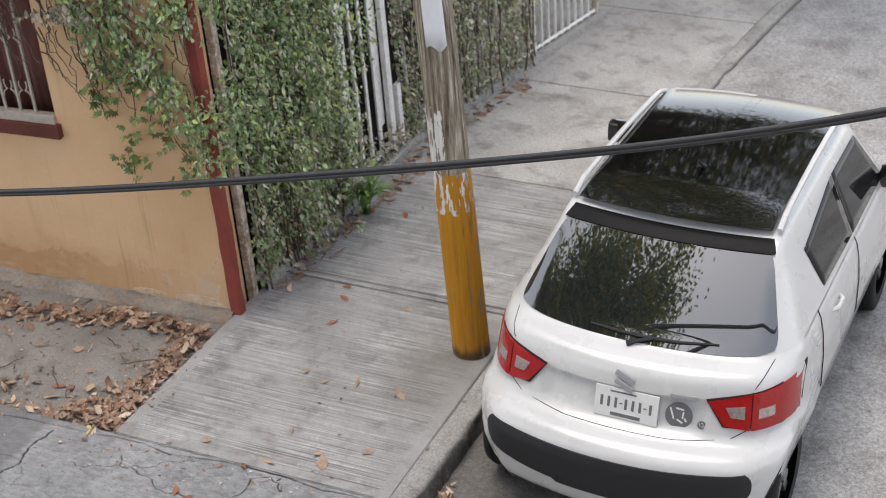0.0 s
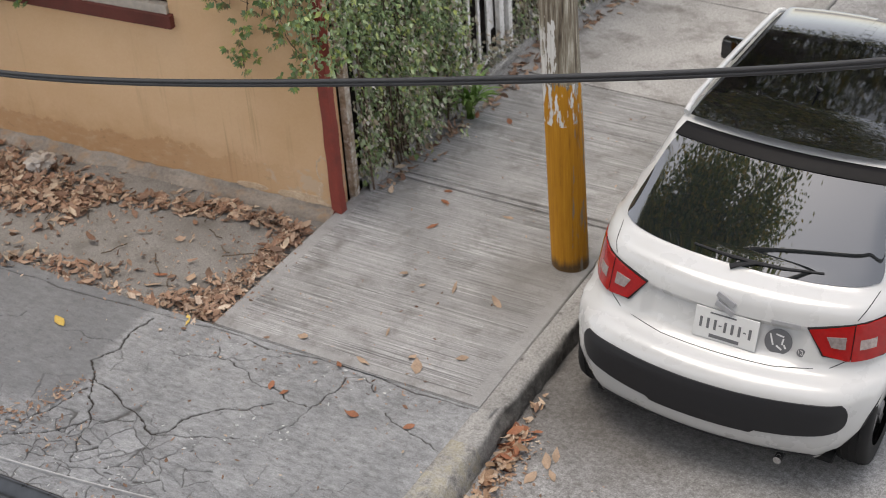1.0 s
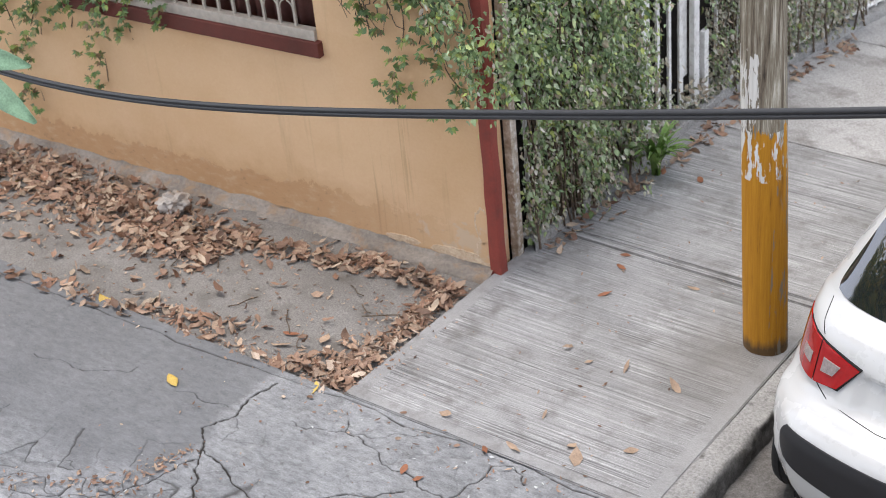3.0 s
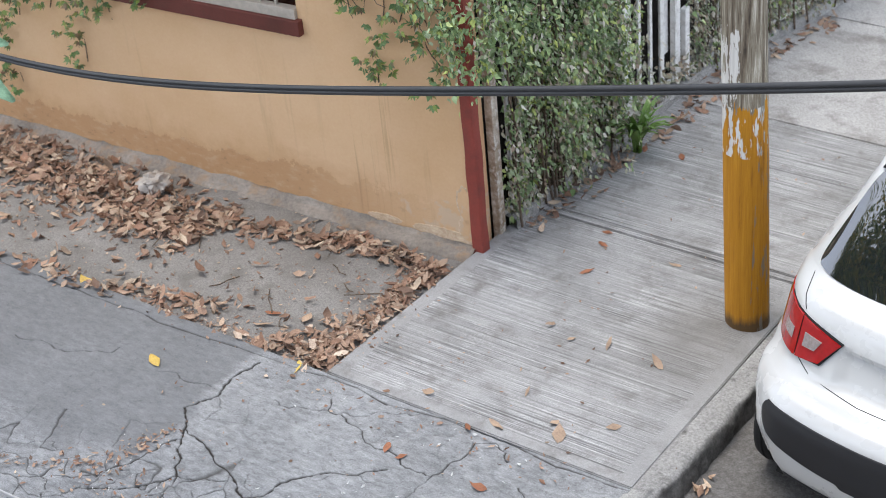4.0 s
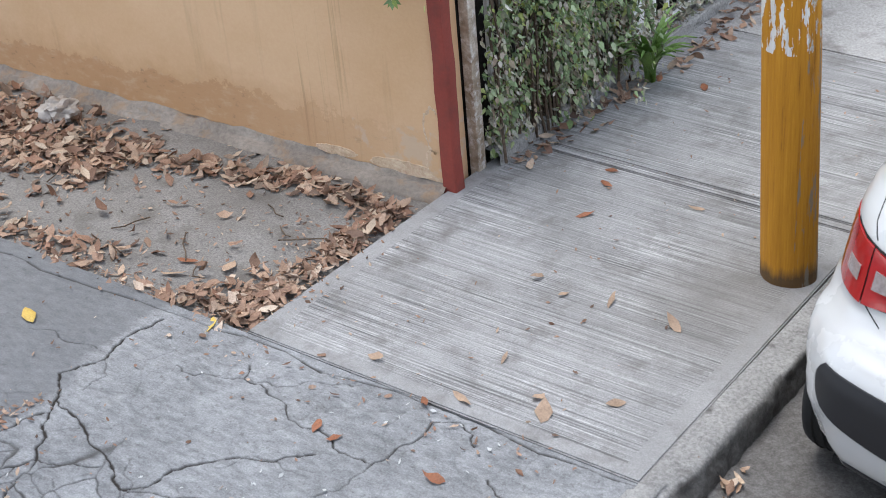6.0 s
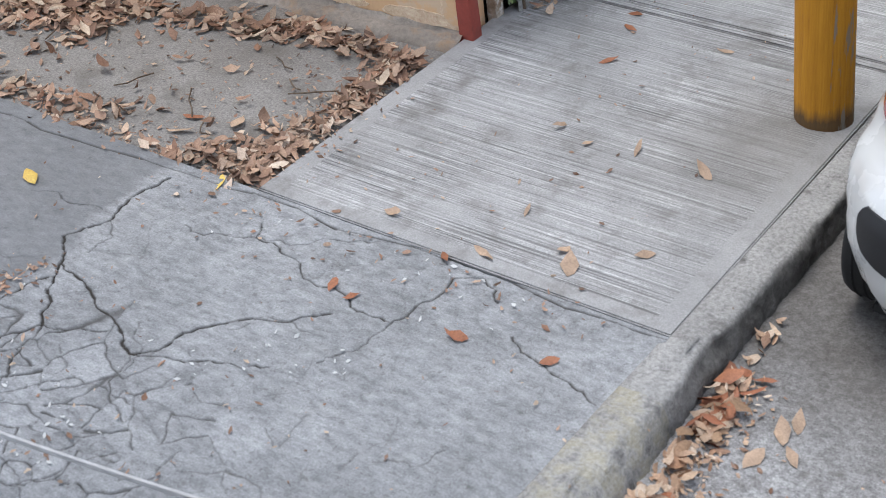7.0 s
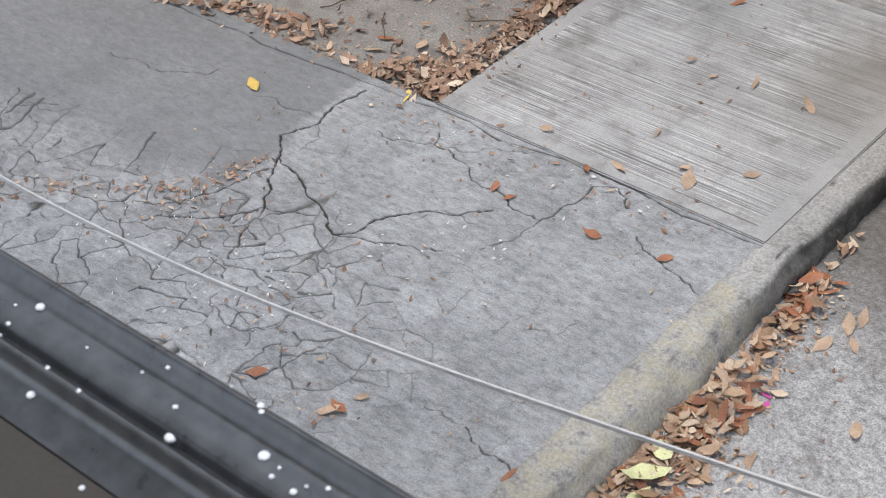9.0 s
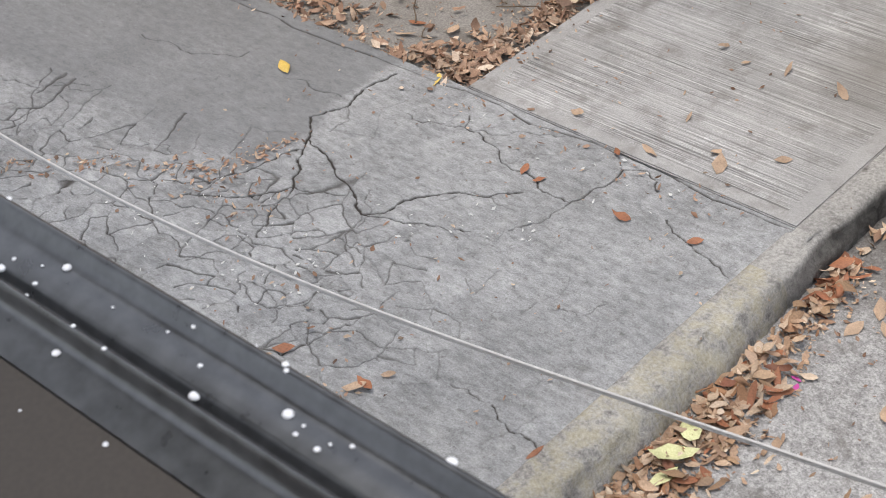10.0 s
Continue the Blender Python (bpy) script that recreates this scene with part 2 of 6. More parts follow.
def m_wall():
    """Ochre house paint: faded, run with dark water streaks, flaked along the foot."""
    m, N, L, b = shader("ochre_paint", 0.82, 0, 0.25)
    vec = where(N, L)
    p, g = noise_at(N, L, vec, 1.1, 6, 0.6), noise_at(N, L, vec, 60, 6, 0.7)
    run = noise_at(N, L, where(N, L, (9, 9, 0.55)), 1.0, 5, 0.6)
    c = ramp(N, L, p, [(0.3, (0.63, 0.4, 0.215)), (0.7, (0.73, 0.5, 0.3))])
    c = mix(N, L, 0.12, c, ramp(N, L, g, [(0.3, 0.3), (0.7, 0.7)]), "OVERLAY")
    c = mix(N, L, ramp(N, L, run, [(0.60, 0.0), (0.78, 0.38)]), c, (0.27, 0.16, 0.09))
    sep = N.new("ShaderNodeSeparateXYZ")
    L.new(vec, sep.inputs[0])
    drip = noise_at(N, L, where(N, L, (48, 48, 0.9)), 1.0, 4, 0.6)
    zone = calc(N, L, "MULTIPLY", calc(N, L, "GREATER_THAN", sep.outputs[0], -2.52), calc(N, L, "LESS_THAN", sep.outputs[0], -2.2))
    zone = calc(N, L, "MULTIPLY", zone, calc(N, L, "LESS_THAN", calc(N, L, "ADD", sep.outputs[2], calc(N, L, "MULTIPLY", drip, 0.5)), 1.15))
    c = mix(N, L, calc(N, L, "MULTIPLY", ramp(N, L, drip, [(0.54, 0.0), (0.68, 0.32)]), zone), c, (0.24, 0.14, 0.07))
    rag = calc(N, L, "ADD", sep.outputs[2], calc(N, L, "MULTIPLY", noise_at(N, L, vec, 5, 7, 0.7), -0.4))
    away = ramp(N, L, calc(N, L, "MULTIPLY", sep.outputs[0], -0.1), [(0.2, 0.25), (0.3, 1.0)])
    foot = calc(N, L, "MULTIPLY", ramp(N, L, rag, [(-0.1, 0.7), (0.0, 0.35), (0.12, 0.0)]), away)
    c = mix(N, L, foot, c, (0.46, 0.25, 0.115))
    rub = noise_at(N, L, where(N, L, (1, 1, 2)), 11, 8, 0.72)
    low = calc(N, L, "MULTIPLY", ramp(N, L, rag, [(-0.09, 1.0), (0.02, 0.0)]), away)
    c = mix(N, L, calc(N, L, "MULTIPLY", low, ramp(N, L, rub, [(0.52, 0.0), (0.66, 0.5)])), c, (0.62, 0.45, 0.3))
    c = mix(N, L, calc(N, L, "MULTIPLY", low, ramp(N, L, rub, [(0.3, 0.6), (0.42, 0.0)])), c, (0.22, 0.14, 0.09))
    bare = calc(N, L, "MULTIPLY", ramp(N, L, rag, [(-0.0, 1.0), (0.02, 0.0)]), ramp(N, L, noise_at(N, L, vec, 9, 6), [(0.5, 0.0), (0.56, 1.0)]))
    corner = calc(N, L, "MULTIPLY", calc(N, L, "GREATER_THAN", sep.outputs[0], -2.25), bare)
    c = mix(N, L, calc(N, L, "MULTIPLY", corner, 0.6), c, (0.62, 0.5, 0.37))
    L.new(c, b.inputs["Base Color"])
    bump(N, L, b, calc(N, L, "ADD", g, calc(N, L, "MULTIPLY", p, 1.5)), 0.25, 0.006)
    return m


def m_pole():
    """Weathered wood above, ochre-yellow paint below, flaking white paint between."""
    m, N, L, b = shader("painted_pole", 0.75, 0, 0.3)
    vec = where(N, L)
    grain = noise_at(N, L, where(N, L, (48, 48, 2.2)), 1.0, 7, 0.75)
    flake = noise_at(N, L, where(N, L, (24, 24, 4.5)), 1.0, 6, 0.65)
    sep = N.new("ShaderNodeSeparateXYZ")
    L.new(vec, sep.inputs[0])
    x, z = sep.outputs[0], sep.outputs[2]
    wood = ramp(N, L, grain, [(0.34, (0.04, 0.03, 0.022)), (0.44, (0.15, 0.118, 0.085)), (0.54, (0.27, 0.235, 0.175)), (0.64, (0.52, 0.48, 0.4))])
    yellow = ramp(N, L, grain, [(0.3, (0.2, 0.08, 0.012)), (0.42, (0.42, 0.18, 0.012)), (0.58, (0.5, 0.225, 0.015)), (0.75, (0.58, 0.28, 0.028))])
    rz = calc(N, L, "ADD", z, calc(N, L, "MULTIPLY", calc(N, L, "SUBTRACT", flake, 0.5), 0.75))
    high = calc(N, L, "GREATER_THAN", rz, 1.16)
    c = mix(N, L, high, yellow, wood)
    side = calc(N, L, "LESS_THAN", calc(N, L, "ADD", x, calc(N, L, "MULTIPLY", calc(N, L, "SUBTRACT", flake, 0.5), 0.5)), -0.205)
    patch = calc(N, L, "MULTIPLY", side, calc(N, L, "MULTIPLY", calc(N, L, "GREATER_THAN", rz, 1.2), calc(N, L, "LESS_THAN", rz, 1.56)))
    bits = calc(N, L, "MULTIPLY", calc(N, L, "GREATER_THAN", flake, 0.52), calc(N, L, "MULTIPLY", calc(N, L, "GREATER_THAN", z, 0.93), calc(N, L, "LESS_THAN", z, 1.2)))
    white = calc(N, L, "MAXIMUM", patch, bits)
    c = mix(N, L, white, c, ramp(N, L, grain, [(0.3, (0.55, 0.52, 0.47)), (0.6, (0.74, 0.72, 0.68))]))
    foot = ramp(N, L, calc(N, L, "ADD", z, calc(N, L, "MULTIPLY", flake, 0.12)), [(0.0, 0.85), (0.06, 0.0)])
    c = mix(N, L, foot, c, (0.06, 0.045, 0.03))
    worn = calc(N, L, "MULTIPLY", calc(N, L, "GREATER_THAN", x, -0.085), ramp(N, L, flake, [(0.5, 0.0), (0.56, 1.0)]))
    c = mix(N, L, calc(N, L, "MULTIPLY", worn, 0.8), c, (0.2, 0.19, 0.16))
    L.new(c, b.inputs["Base Color"])
    bump(N, L, b, calc(N, L, "ADD", grain, calc(N, L, "MULTIPLY", white, 0.35)), 0.6, 0.006)
    return m


def m_road():
    """Worn street concrete: fine pale and dark aggregate, darker brown along the gutter."""
    m, N, L, b = shader("road_concrete", 0.9, 0, 0.25)
    vec = where(N, L)
    g, f, p = noise_at(N, L, vec, 120, 6, 0.75), noise_at(N, L, vec, 38, 6, 0.7), noise_at(N, L, vec, 2.4, 7, 0.62)
    c = ramp(N, L, p, [(0.32, (0.24, 0.232, 0.224)), (0.5, (0.33, 0.324, 0.317)), (0.68, (0.39, 0.384, 0.376))])
    c = mix(N, L, 0.75, c, ramp(N, L, g, [(0.34, 0.2), (0.66, 0.8)]), "OVERLAY")
    c = mix(N, L, 0.55, c, ramp(N, L, f, [(0.36, 0.22), (0.5, 0.5), (0.62, 0.74)]), "OVERLAY")
    sep = N.new("ShaderNodeSeparateXYZ")
    L.new(vec, sep.inputs[0])
    x, y = sep.outputs[0], sep.outputs[1]
    rag = calc(N, L, "ADD", x, calc(N, L, "MULTIPLY", noise_at(N, L, vec, 3.2, 7, 0.7), -1.3))
    band = ramp(N, L, calc(N, L, "MULTIPLY", rag, 0.5), [(0.05, 0.62), (0.4, 0.36), (0.8, 0.0)])
    far = ramp(N, L, calc(N, L, "ADD", y, calc(N, L, "MULTIPLY", noise_at(N, L, vec, 2.0, 6, 0.65), 1.0)), [(0.15, 0.03), (0.7, 1.0)])
    gutter_tone = calc(N, L, "MULTIPLY", calc(N, L, "MULTIPLY", band, far), calc(N, L, "LESS_THAN", y, 4.0))
    c = mix(N, L, gutter_tone, c, (0.085, 0.074, 0.062))
    drip = noise_at(N, L, vec, 7.0, 7, 0.7)
    c = mix(N, L, ramp(N, L, drip, [(0.58, 0.0), (0.7, 0.6)]), c, (0.12, 0.108, 0.095))
    L.new(c, b.inputs["Base Color"])
    bump(N, L, b, calc(N, L, "ADD", g, calc(N, L, "MULTIPLY", f, 0.8)), 0.8, 0.006)
    return m


M_RIB, M_APRON, M_KERB, M_WALL, M_POLE = m_ribbed(), m_apron(), m_kerb(), m_wall(), m_pole()
M_ROAD = m_road()
M_DRIVE = mottled("driveway_concrete", (0.18, 0.168, 0.153), (0.265, 0.252, 0.234), (0.125, 0.112, 0.097), 0.9, 110, 1.6, 0.6, 0.6)
M_PLINTH = mottled("rough_footing", (0.2, 0.172, 0.145), (0.34, 0.295, 0.25), (0.36, 0.23, 0.13), 0.92, 40, 3.0, 1.0, 0.7, speck=0.35)
M_RED = mottled("red_oxide_paint", (0.19, 0.04, 0.03), (0.29, 0.062, 0.045), (0.15, 0.05, 0.04), 0.7, 60, 2.5, 0.25, 0.5, speck=0.12)
M_SILL = mottled("maroon_paint", (0.1, 0.03, 0.022), (0.16, 0.045, 0.034), (0.1, 0.04, 0.03), 0.7, 60, 3.0, 0.2, 0.5, speck=0.12)
M_OLDWHITE = mottled("worn_white_paint", (0.68, 0.67, 0.64), (0.82, 0.81, 0.79), (0.24, 0.2, 0.16), 0.65, 50, 6.0, 0.3, 0.4, speck=0.2)
M_CREAM = mottled("cream_plaster", (0.56, 0.41, 0.27), (0.72, 0.56, 0.4), (0.45, 0.3, 0.18), 0.9, 60, 9.0, 0.8, 0.6, speck=0.4)
M_PEEL = mottled("peeling_white_paint", (0.22, 0.15, 0.09), (0.6, 0.53, 0.44), (0.76, 0.74, 0.7), 0.75, 50, 9.0, 0.6, 1.0, speck=0.4)
M_WALK = mottled("smooth_pavement_concrete", (0.3, 0.289, 0.275), (0.44, 0.427, 0.41), (0.16, 0.147, 0.133), 0.88, 70, 1.4, 0.5, 0.75, speck=0.5)
# Near-black base colour: the yard's shade is put into the material.
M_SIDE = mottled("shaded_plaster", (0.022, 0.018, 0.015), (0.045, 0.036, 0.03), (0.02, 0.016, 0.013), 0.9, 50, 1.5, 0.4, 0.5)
M_TERRA = mottled("terracotta_tile", (0.17, 0.075, 0.05), (0.25, 0.115, 0.075), (0.12, 0.07, 0.05), 0.8, 60, 3.0, 0.4, 0.4)
M_FACADE = mottled("grey_render", (0.4, 0.38, 0.35), (0.5, 0.48, 0.45), (0.3, 0.28, 0.26), 0.9, 60, 1.2, 0.4, 0.4)
M_CURTAIN = plain("maroon_curtain", (0.22, 0.1, 0.085), 0.9, 0, 0.2, 0, 0.1)
M_BAR = plain("cream_bar_paint", (0.44, 0.39, 0.33), 0.5, 0, 0.4, 0, 0.12, 0.2)
M_IVY = island_leaf("ivy_leaf", [(0.055, 0.09, 0.037), (0.175, 0.255, 0.103), (0.248, 0.341, 0.139), (0.413, 0.492, 0.307), (0.385, 0.436, 0.111), (0.101, 0.161, 0.07), (0.284, 0.369, 0.186)], 0.5, 0.3)
M_IVYDRY = island_leaf("dusty_ivy_leaf", [(0.106, 0.116, 0.069), (0.444, 0.433, 0.337), (0.232, 0.167, 0.109), (0.614, 0.575, 0.495), (0.138, 0.171, 0.095), (0.35, 0.272, 0.198), (0.35, 0.373, 0.257)], 0.75, 0.3)
M_VINE = island_leaf("fresh_vine_leaf", [(0.07, 0.13, 0.035), (0.12, 0.19, 0.06), (0.22, 0.27, 0.06), (0.2, 0.11, 0.06), (0.1, 0.16, 0.07), (0.16, 0.24, 0.09)], 0.5, 0.2)
M_STRAP = island_leaf("strap_leaf", [(0.13, 0.26, 0.06), (0.2, 0.33, 0.09), (0.26, 0.36, 0.12)], 0.45, 0.2)
M_STEM = mottled("vine_stem", (0.07, 0.05, 0.035), (0.16, 0.12, 0.085), (0.05, 0.04, 0.03), 0.85, 80, 10, 0.5)
M_LITTER = island_leaf("dry_leaf", [(0.13, 0.07, 0.045), (0.29, 0.18, 0.12), (0.44, 0.32, 0.23), (0.19, 0.1, 0.066), (0.52, 0.41, 0.3), (0.095, 0.056, 0.04), (0.35, 0.225, 0.155), (0.25, 0.135, 0.085)], 0.7, 0.4)
M_TAN = island_leaf("tan_leaf", [(0.31, 0.2, 0.12), (0.22, 0.135, 0.08), (0.43, 0.33, 0.24), (0.26, 0.13, 0.065), (0.36, 0.25, 0.16)], 0.65, 0.4)
M_GUTTER = island_leaf("gutter_leaf", [(0.5, 0.38, 0.27), (0.3, 0.18, 0.11), (0.58, 0.47, 0.36), (0.24, 0.125, 0.07), (0.45, 0.31, 0.21), (0.36, 0.24, 0.16), (0.2, 0.12, 0.08)], 0.7, 0.4)
M_CORNER = island_leaf("faded_leaf", [(0.47, 0.35, 0.25), (0.24, 0.14, 0.09), (0.55, 0.44, 0.34), (0.19, 0.1, 0.063), (0.4, 0.27, 0.185), (0.33, 0.21, 0.145), (0.14, 0.085, 0.057)], 0.7, 0.4)
M_RUST = island_leaf("rust_leaf", [(0.24, 0.09, 0.045), (0.3, 0.125, 0.065), (0.17, 0.07, 0.042)], 0.6, 0.4)
M_YLEAF = island_leaf("yellow_leaf", [(0.62, 0.42, 0.07), (0.58, 0.4, 0.12)], 0.6, 0.3)
M_PALE = island_leaf("pale_green_leaf", [(0.5, 0.52, 0.27), (0.56, 0.54, 0.3)], 0.6, 0.3)
M_BIGLEAF = island_leaf("broad_green_leaf", [(0.18, 0.3, 0.18), (0.23, 0.36, 0.23)], 0.45, 0.2)
M_TREELEAF = island_leaf("tree_leaf", [(0.05, 0.08, 0.02), (0.1, 0.14, 0.035), (0.2, 0.22, 0.05), (0.42, 0.3, 0.07)], 0.5, 0.2, 0.5)
M_BARK = mottled("tree_bark", (0.09, 0.07, 0.055), (0.2, 0.165, 0.13), (0.07, 0.06, 0.05), 0.9, 40, 6, 1.0)
M_CAR = plain("white_car_paint", (0.54, 0.54, 0.528), 0.28, 0, 0.5, 0.8, 0.015, 0, 3.0)
M_BLACKGLOSS = plain("black_roof_paint", (0.006, 0.006, 0.007), 0.05, 0, 0.5, 1.0, 0.02, 0, 8.0)
M_BLACKPL = plain("black_bumper_plastic", (0.016, 0.016, 0.018), 0.55, 0, 0.4, 0, 0.1, 0.2, 200.0)
M_SEAM = plain("panel_gap", (0.02, 0.02, 0.02), 0.8, 0, 0.2)
M_REDLENS = plain("red_lamp_lens", (0.33, 0.004, 0.004), 0.12, 0, 0.5, 0.6, 0.1, 0.15, 50)
M_CLEARLENS = plain("clear_lamp_lens", (0.5, 0.42, 0.4), 0.12, 0.6, 0.6, 0.6, 0.4, 0.6, 60)
M_CHROME = plain("chrome", (0.55, 0.55, 0.56), 0.16, 1.0)
M_SILVER = plain("silver_badge", (0.4, 0.4, 0.41), 0.3, 0.3)
M_SPOILER = plain("black_spoiler_paint", (0.006, 0.006, 0.007), 0.45, 0, 0.1)
M_PLATE = plain("plate_white", (0.68, 0.68, 0.66), 0.4)
M_INK = plain("dark_grey_print", (0.14, 0.14, 0.145), 0.5)
M_TYRE = plain("tyre_rubber", (0.018, 0.018, 0.018), 0.8, 0, 0.3, 0, 0.1, 0.3, 60)
M_RIM = plain("alloy_rim", (0.3, 0.3, 0.31), 0.35, 0.9)
M_CABLE = plain("black_cable_sheath", (0.035, 0.035, 0.037), 0.45, 0, 0.5, 0, 0.1, 0.2)
M_WIRE = plain("grey_wire_sheath", (0.48, 0.47, 0.46), 0.45, 0, 0.5, 0, 0.1, 0.1)
M_RAIL = plain("dark_anodised_metal", (0.078, 0.081, 0.086), 0.3, 0.65, 0.5, 0, 0.2, 0.15, 14)
M_RAILFACE = plain("brown_painted_metal", (0.05, 0.043, 0.037), 0.6, 0.0, 0.2, 0, 0.12, 0.1, 60)
# Opaque white puts the bright glint of water drops into the colour.
M_DROP = plain("white_water_drop", (0.75, 0.76, 0.78), 0.3)
M_CHIP = plain("white_mortar_chip", (0.55, 0.55, 0.53), 0.9)
M_PAPER = plain("white_paper", (0.75, 0.75, 0.77), 0.7, 0, 0.2, 0, 0.04)
M_BAG = plain("crumpled_plastic", (0.4, 0.36, 0.32), 0.35, 0, 0.5, 0, 0.15, 0.3, 40)
M_PINK = plain("pink_petal", (0.5, 0.06, 0.3), 0.6)


def m_glass(name, tint, rough=0.02):
    m, N, L, b = shader(name, rough, 0.0, 0.8)
    b.inputs["Base Color"].default_value = (*tint, 1)
    b.inputs["Coat Weight"].default_value = 1.0
    b.inputs["Coat Roughness"].default_value = 0.01
    b.inputs["Coat IOR"].default_value = 2.2
    return m


M_GLASS = m_glass("dark_tinted_glass", (0.012, 0.014, 0.015))
M_SIDEGLASS = m_glass("side_glass", (0.012, 0.012, 0.013))
M_SIDEGLASS.node_tree.nodes["Principled BSDF"].inputs["Coat Weight"].default_value = 0.0
M_SIDEGLASS.node_tree.nodes["Principled BSDF"].inputs["Specular IOR Level"].default_value = 0.45


# ---------- ground, kerb, pavement ----------
def ground_sheet():
    xs = [-400, -40, -9, -5, 0.15, 1, 2, 3, 4, 6, 12, 40, 400]
    ys = [-400, -60, -12, -4, -2, 0, 2, 4, 6, 9, 14, 40, 400]
    v = [(x, y, gz(max(-40, min(40, x)), max(-60, min(40, y)), lerp([(3.4, -0.14), (6.0, -0.035)], y))) for x in xs for y in ys]
    ob = part("ground", pydata("ground", v, grid_faces(len(xs), len(ys)), False), M_ROAD)
    tagged(ob, "grey worn concrete street surface sloping gently away", "ground", kind="structure")


def kerb():
    """A rough kerb: a worn flat top, and a face darkened in colour for shade and dirt."""
    prof = [(0.01, -0.2), (0.01, -0.006), (0.0172, 0.001), (0.0325, 0.002), (0.0505, 0.002), (0.0685, 0.002), (0.0865, 0.002), (0.1045, 0.001), (0.1198, -0.002), (0.1306, -0.009), (0.1378, -0.028), (0.1414, -0.05), (0.1441, -0.075), (0.1468, -0.1), (0.1495, -0.2)]
    ys = [-9 + 0.1 * i for i in range(64)] + [-2.6 + 0.015 * i for i in range(288)] + [1.72 + 0.1 * i for i in range(270)]
    v = []
    for y in ys:
        bend = 0.012 * math.sin(y * 0.9) + (0.2 * ((y - 3.5) / 4) ** 2 if y > 3.5 else 0)
        bite = max(0.0, noise.noise(Vector((1.7, y * 3.1, 4))) - 0.15) * 0.07
        for x, n in prof:
            w = noise.noise(Vector((x * 18, y * 6, n * 18))) * 0.014 + noise.noise(Vector((x * 45, y * 40, n * 45))) * 0.010
            k = 1.0 if x > 0.05 else 0.15
            chip = bite if x > 0.1 and n > -0.06 else 0.0
            batter = 0.03 * max(0.0, min(1.0, (-0.1 - y) / 0.5)) * max(0.0, -n) / 0.1
            if x < 0.02:  # dirt closes the joint
                x -= 0.03 if y < -0.05 else 0.014
            v.append((x + bend + w * k - chip + (batter if x > 0.1 else 0.0), y, gz(x, y, n + w * 0.7 * k - chip * 0.3)))
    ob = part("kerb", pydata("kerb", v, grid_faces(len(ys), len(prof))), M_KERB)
    at = ob.data.attributes.new("grime_shade", "FLOAT", "POINT")
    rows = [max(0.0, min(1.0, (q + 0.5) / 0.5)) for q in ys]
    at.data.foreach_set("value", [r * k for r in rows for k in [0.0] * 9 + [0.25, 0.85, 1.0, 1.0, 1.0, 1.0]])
    tagged(ob, "worn grey concrete kerb with traces of yellow paint and a face darkened for shade and dirt", "kerb", kind="structure")


def pavement():
    root = tagged(thing("pavement", "raked grey concrete pavement slabs beside the kerb", "pavement"), kind="structure")
    joints = [0.0, 1.995, 2.06, 3.79, 5.6, 7.5, 9.6, 12, 16, 24, 38]
    for y0, y1 in zip(joints, joints[1:]):
        shift = 0.2 * ((max(y1, 3.5) - 3.5) / 4) ** 2 if y1 > 3.6 else 0.0
        bm = bmesh.new()
        add_box(bm, (-1.745 if y0 < 4 else -2.1, y0 + 0.004, -0.16), (0.0, y1 - 0.006, 0.0))
        edges = [e for e in bm.edges if all(v.co.z > -0.01 for v in e.verts)]
        bmesh.ops.bevel(bm, geom=edges, offset=0.006, segments=2, affect="EDGES")
        bmesh.ops.bisect_plane(bm, geom=bm.verts[:] + bm.edges[:] + bm.faces[:], plane_co=(0, (y0 + y1) / 2, 0), plane_no=(0, 1, 0))
        for v in bm.verts:
            if v.co.x > -0.5 and v.co.y > 3.5:
                v.co.x += min(6.0, 0.2 * ((v.co.y - 3.5) / 4) ** 2)
        part("slab", sloped(bm), M_RIB if y0 < 3 else M_WALK, root)


# the old crossing's cracks: wide open ones, finer ones, and hairlines
CRACKS = [
    [(-2.09, -0.11), (-2.11, -0.33), (-2.09, -0.46), (-2.16, -0.6), (-2.04, -0.73), (-2.0, -0.8), (-1.9, -0.91), (-1.83, -1.02)],
    [(-2.04, -0.73), (-1.88, -0.77), (-1.68, -0.86), (-1.53, -0.94), (-1.46, -0.98), (-1.39, -0.92), (-1.32, -0.72), (-1.07, -0.51), (-1.02, -0.47)],
    [(-2.0, -0.8), (-2.05, -0.88), (-2.08, -1.05), (-2.13, -1.14)],
    [(-1.83, -1.02), (-1.89, -1.12), (-1.95, -1.2), (-2.12, -1.31)],
]
FINE = [
    [(-1.58, -0.17), (-1.54, -0.25), (-1.39, -0.28), (-1.17, -0.37), (-1.05, -0.36), (-0.92, -0.41), (-0.82, -0.41)],
    [(-0.82, -0.41), (-0.8, -0.32), (-0.79, -0.09), (-0.69, -0.04), (-0.58, -0.13)],
    [(-0.44, -0.26), (-0.29, -0.33), (-0.18, -0.36), (-0.04, -0.41)],
    [(-1.46, -0.98), (-1.31, -0.93), (-1.18, -0.87), (-1.02, -0.8)],
    [(-2.13, -1.14), (-2.3, -1.31), (-2.53, -1.44), (-2.77, -1.56), (-3.01, -1.7)],
    [(-1.83, -1.02), (-1.8, -1.14), (-1.73, -1.26), (-1.7, -1.35)],
    [(-1.83, -1.02), (-1.72, -0.99), (-1.6, -0.92)],
    [(-0.3, -1.5), (-0.17, -1.56), (-0.01, -1.57)],
]
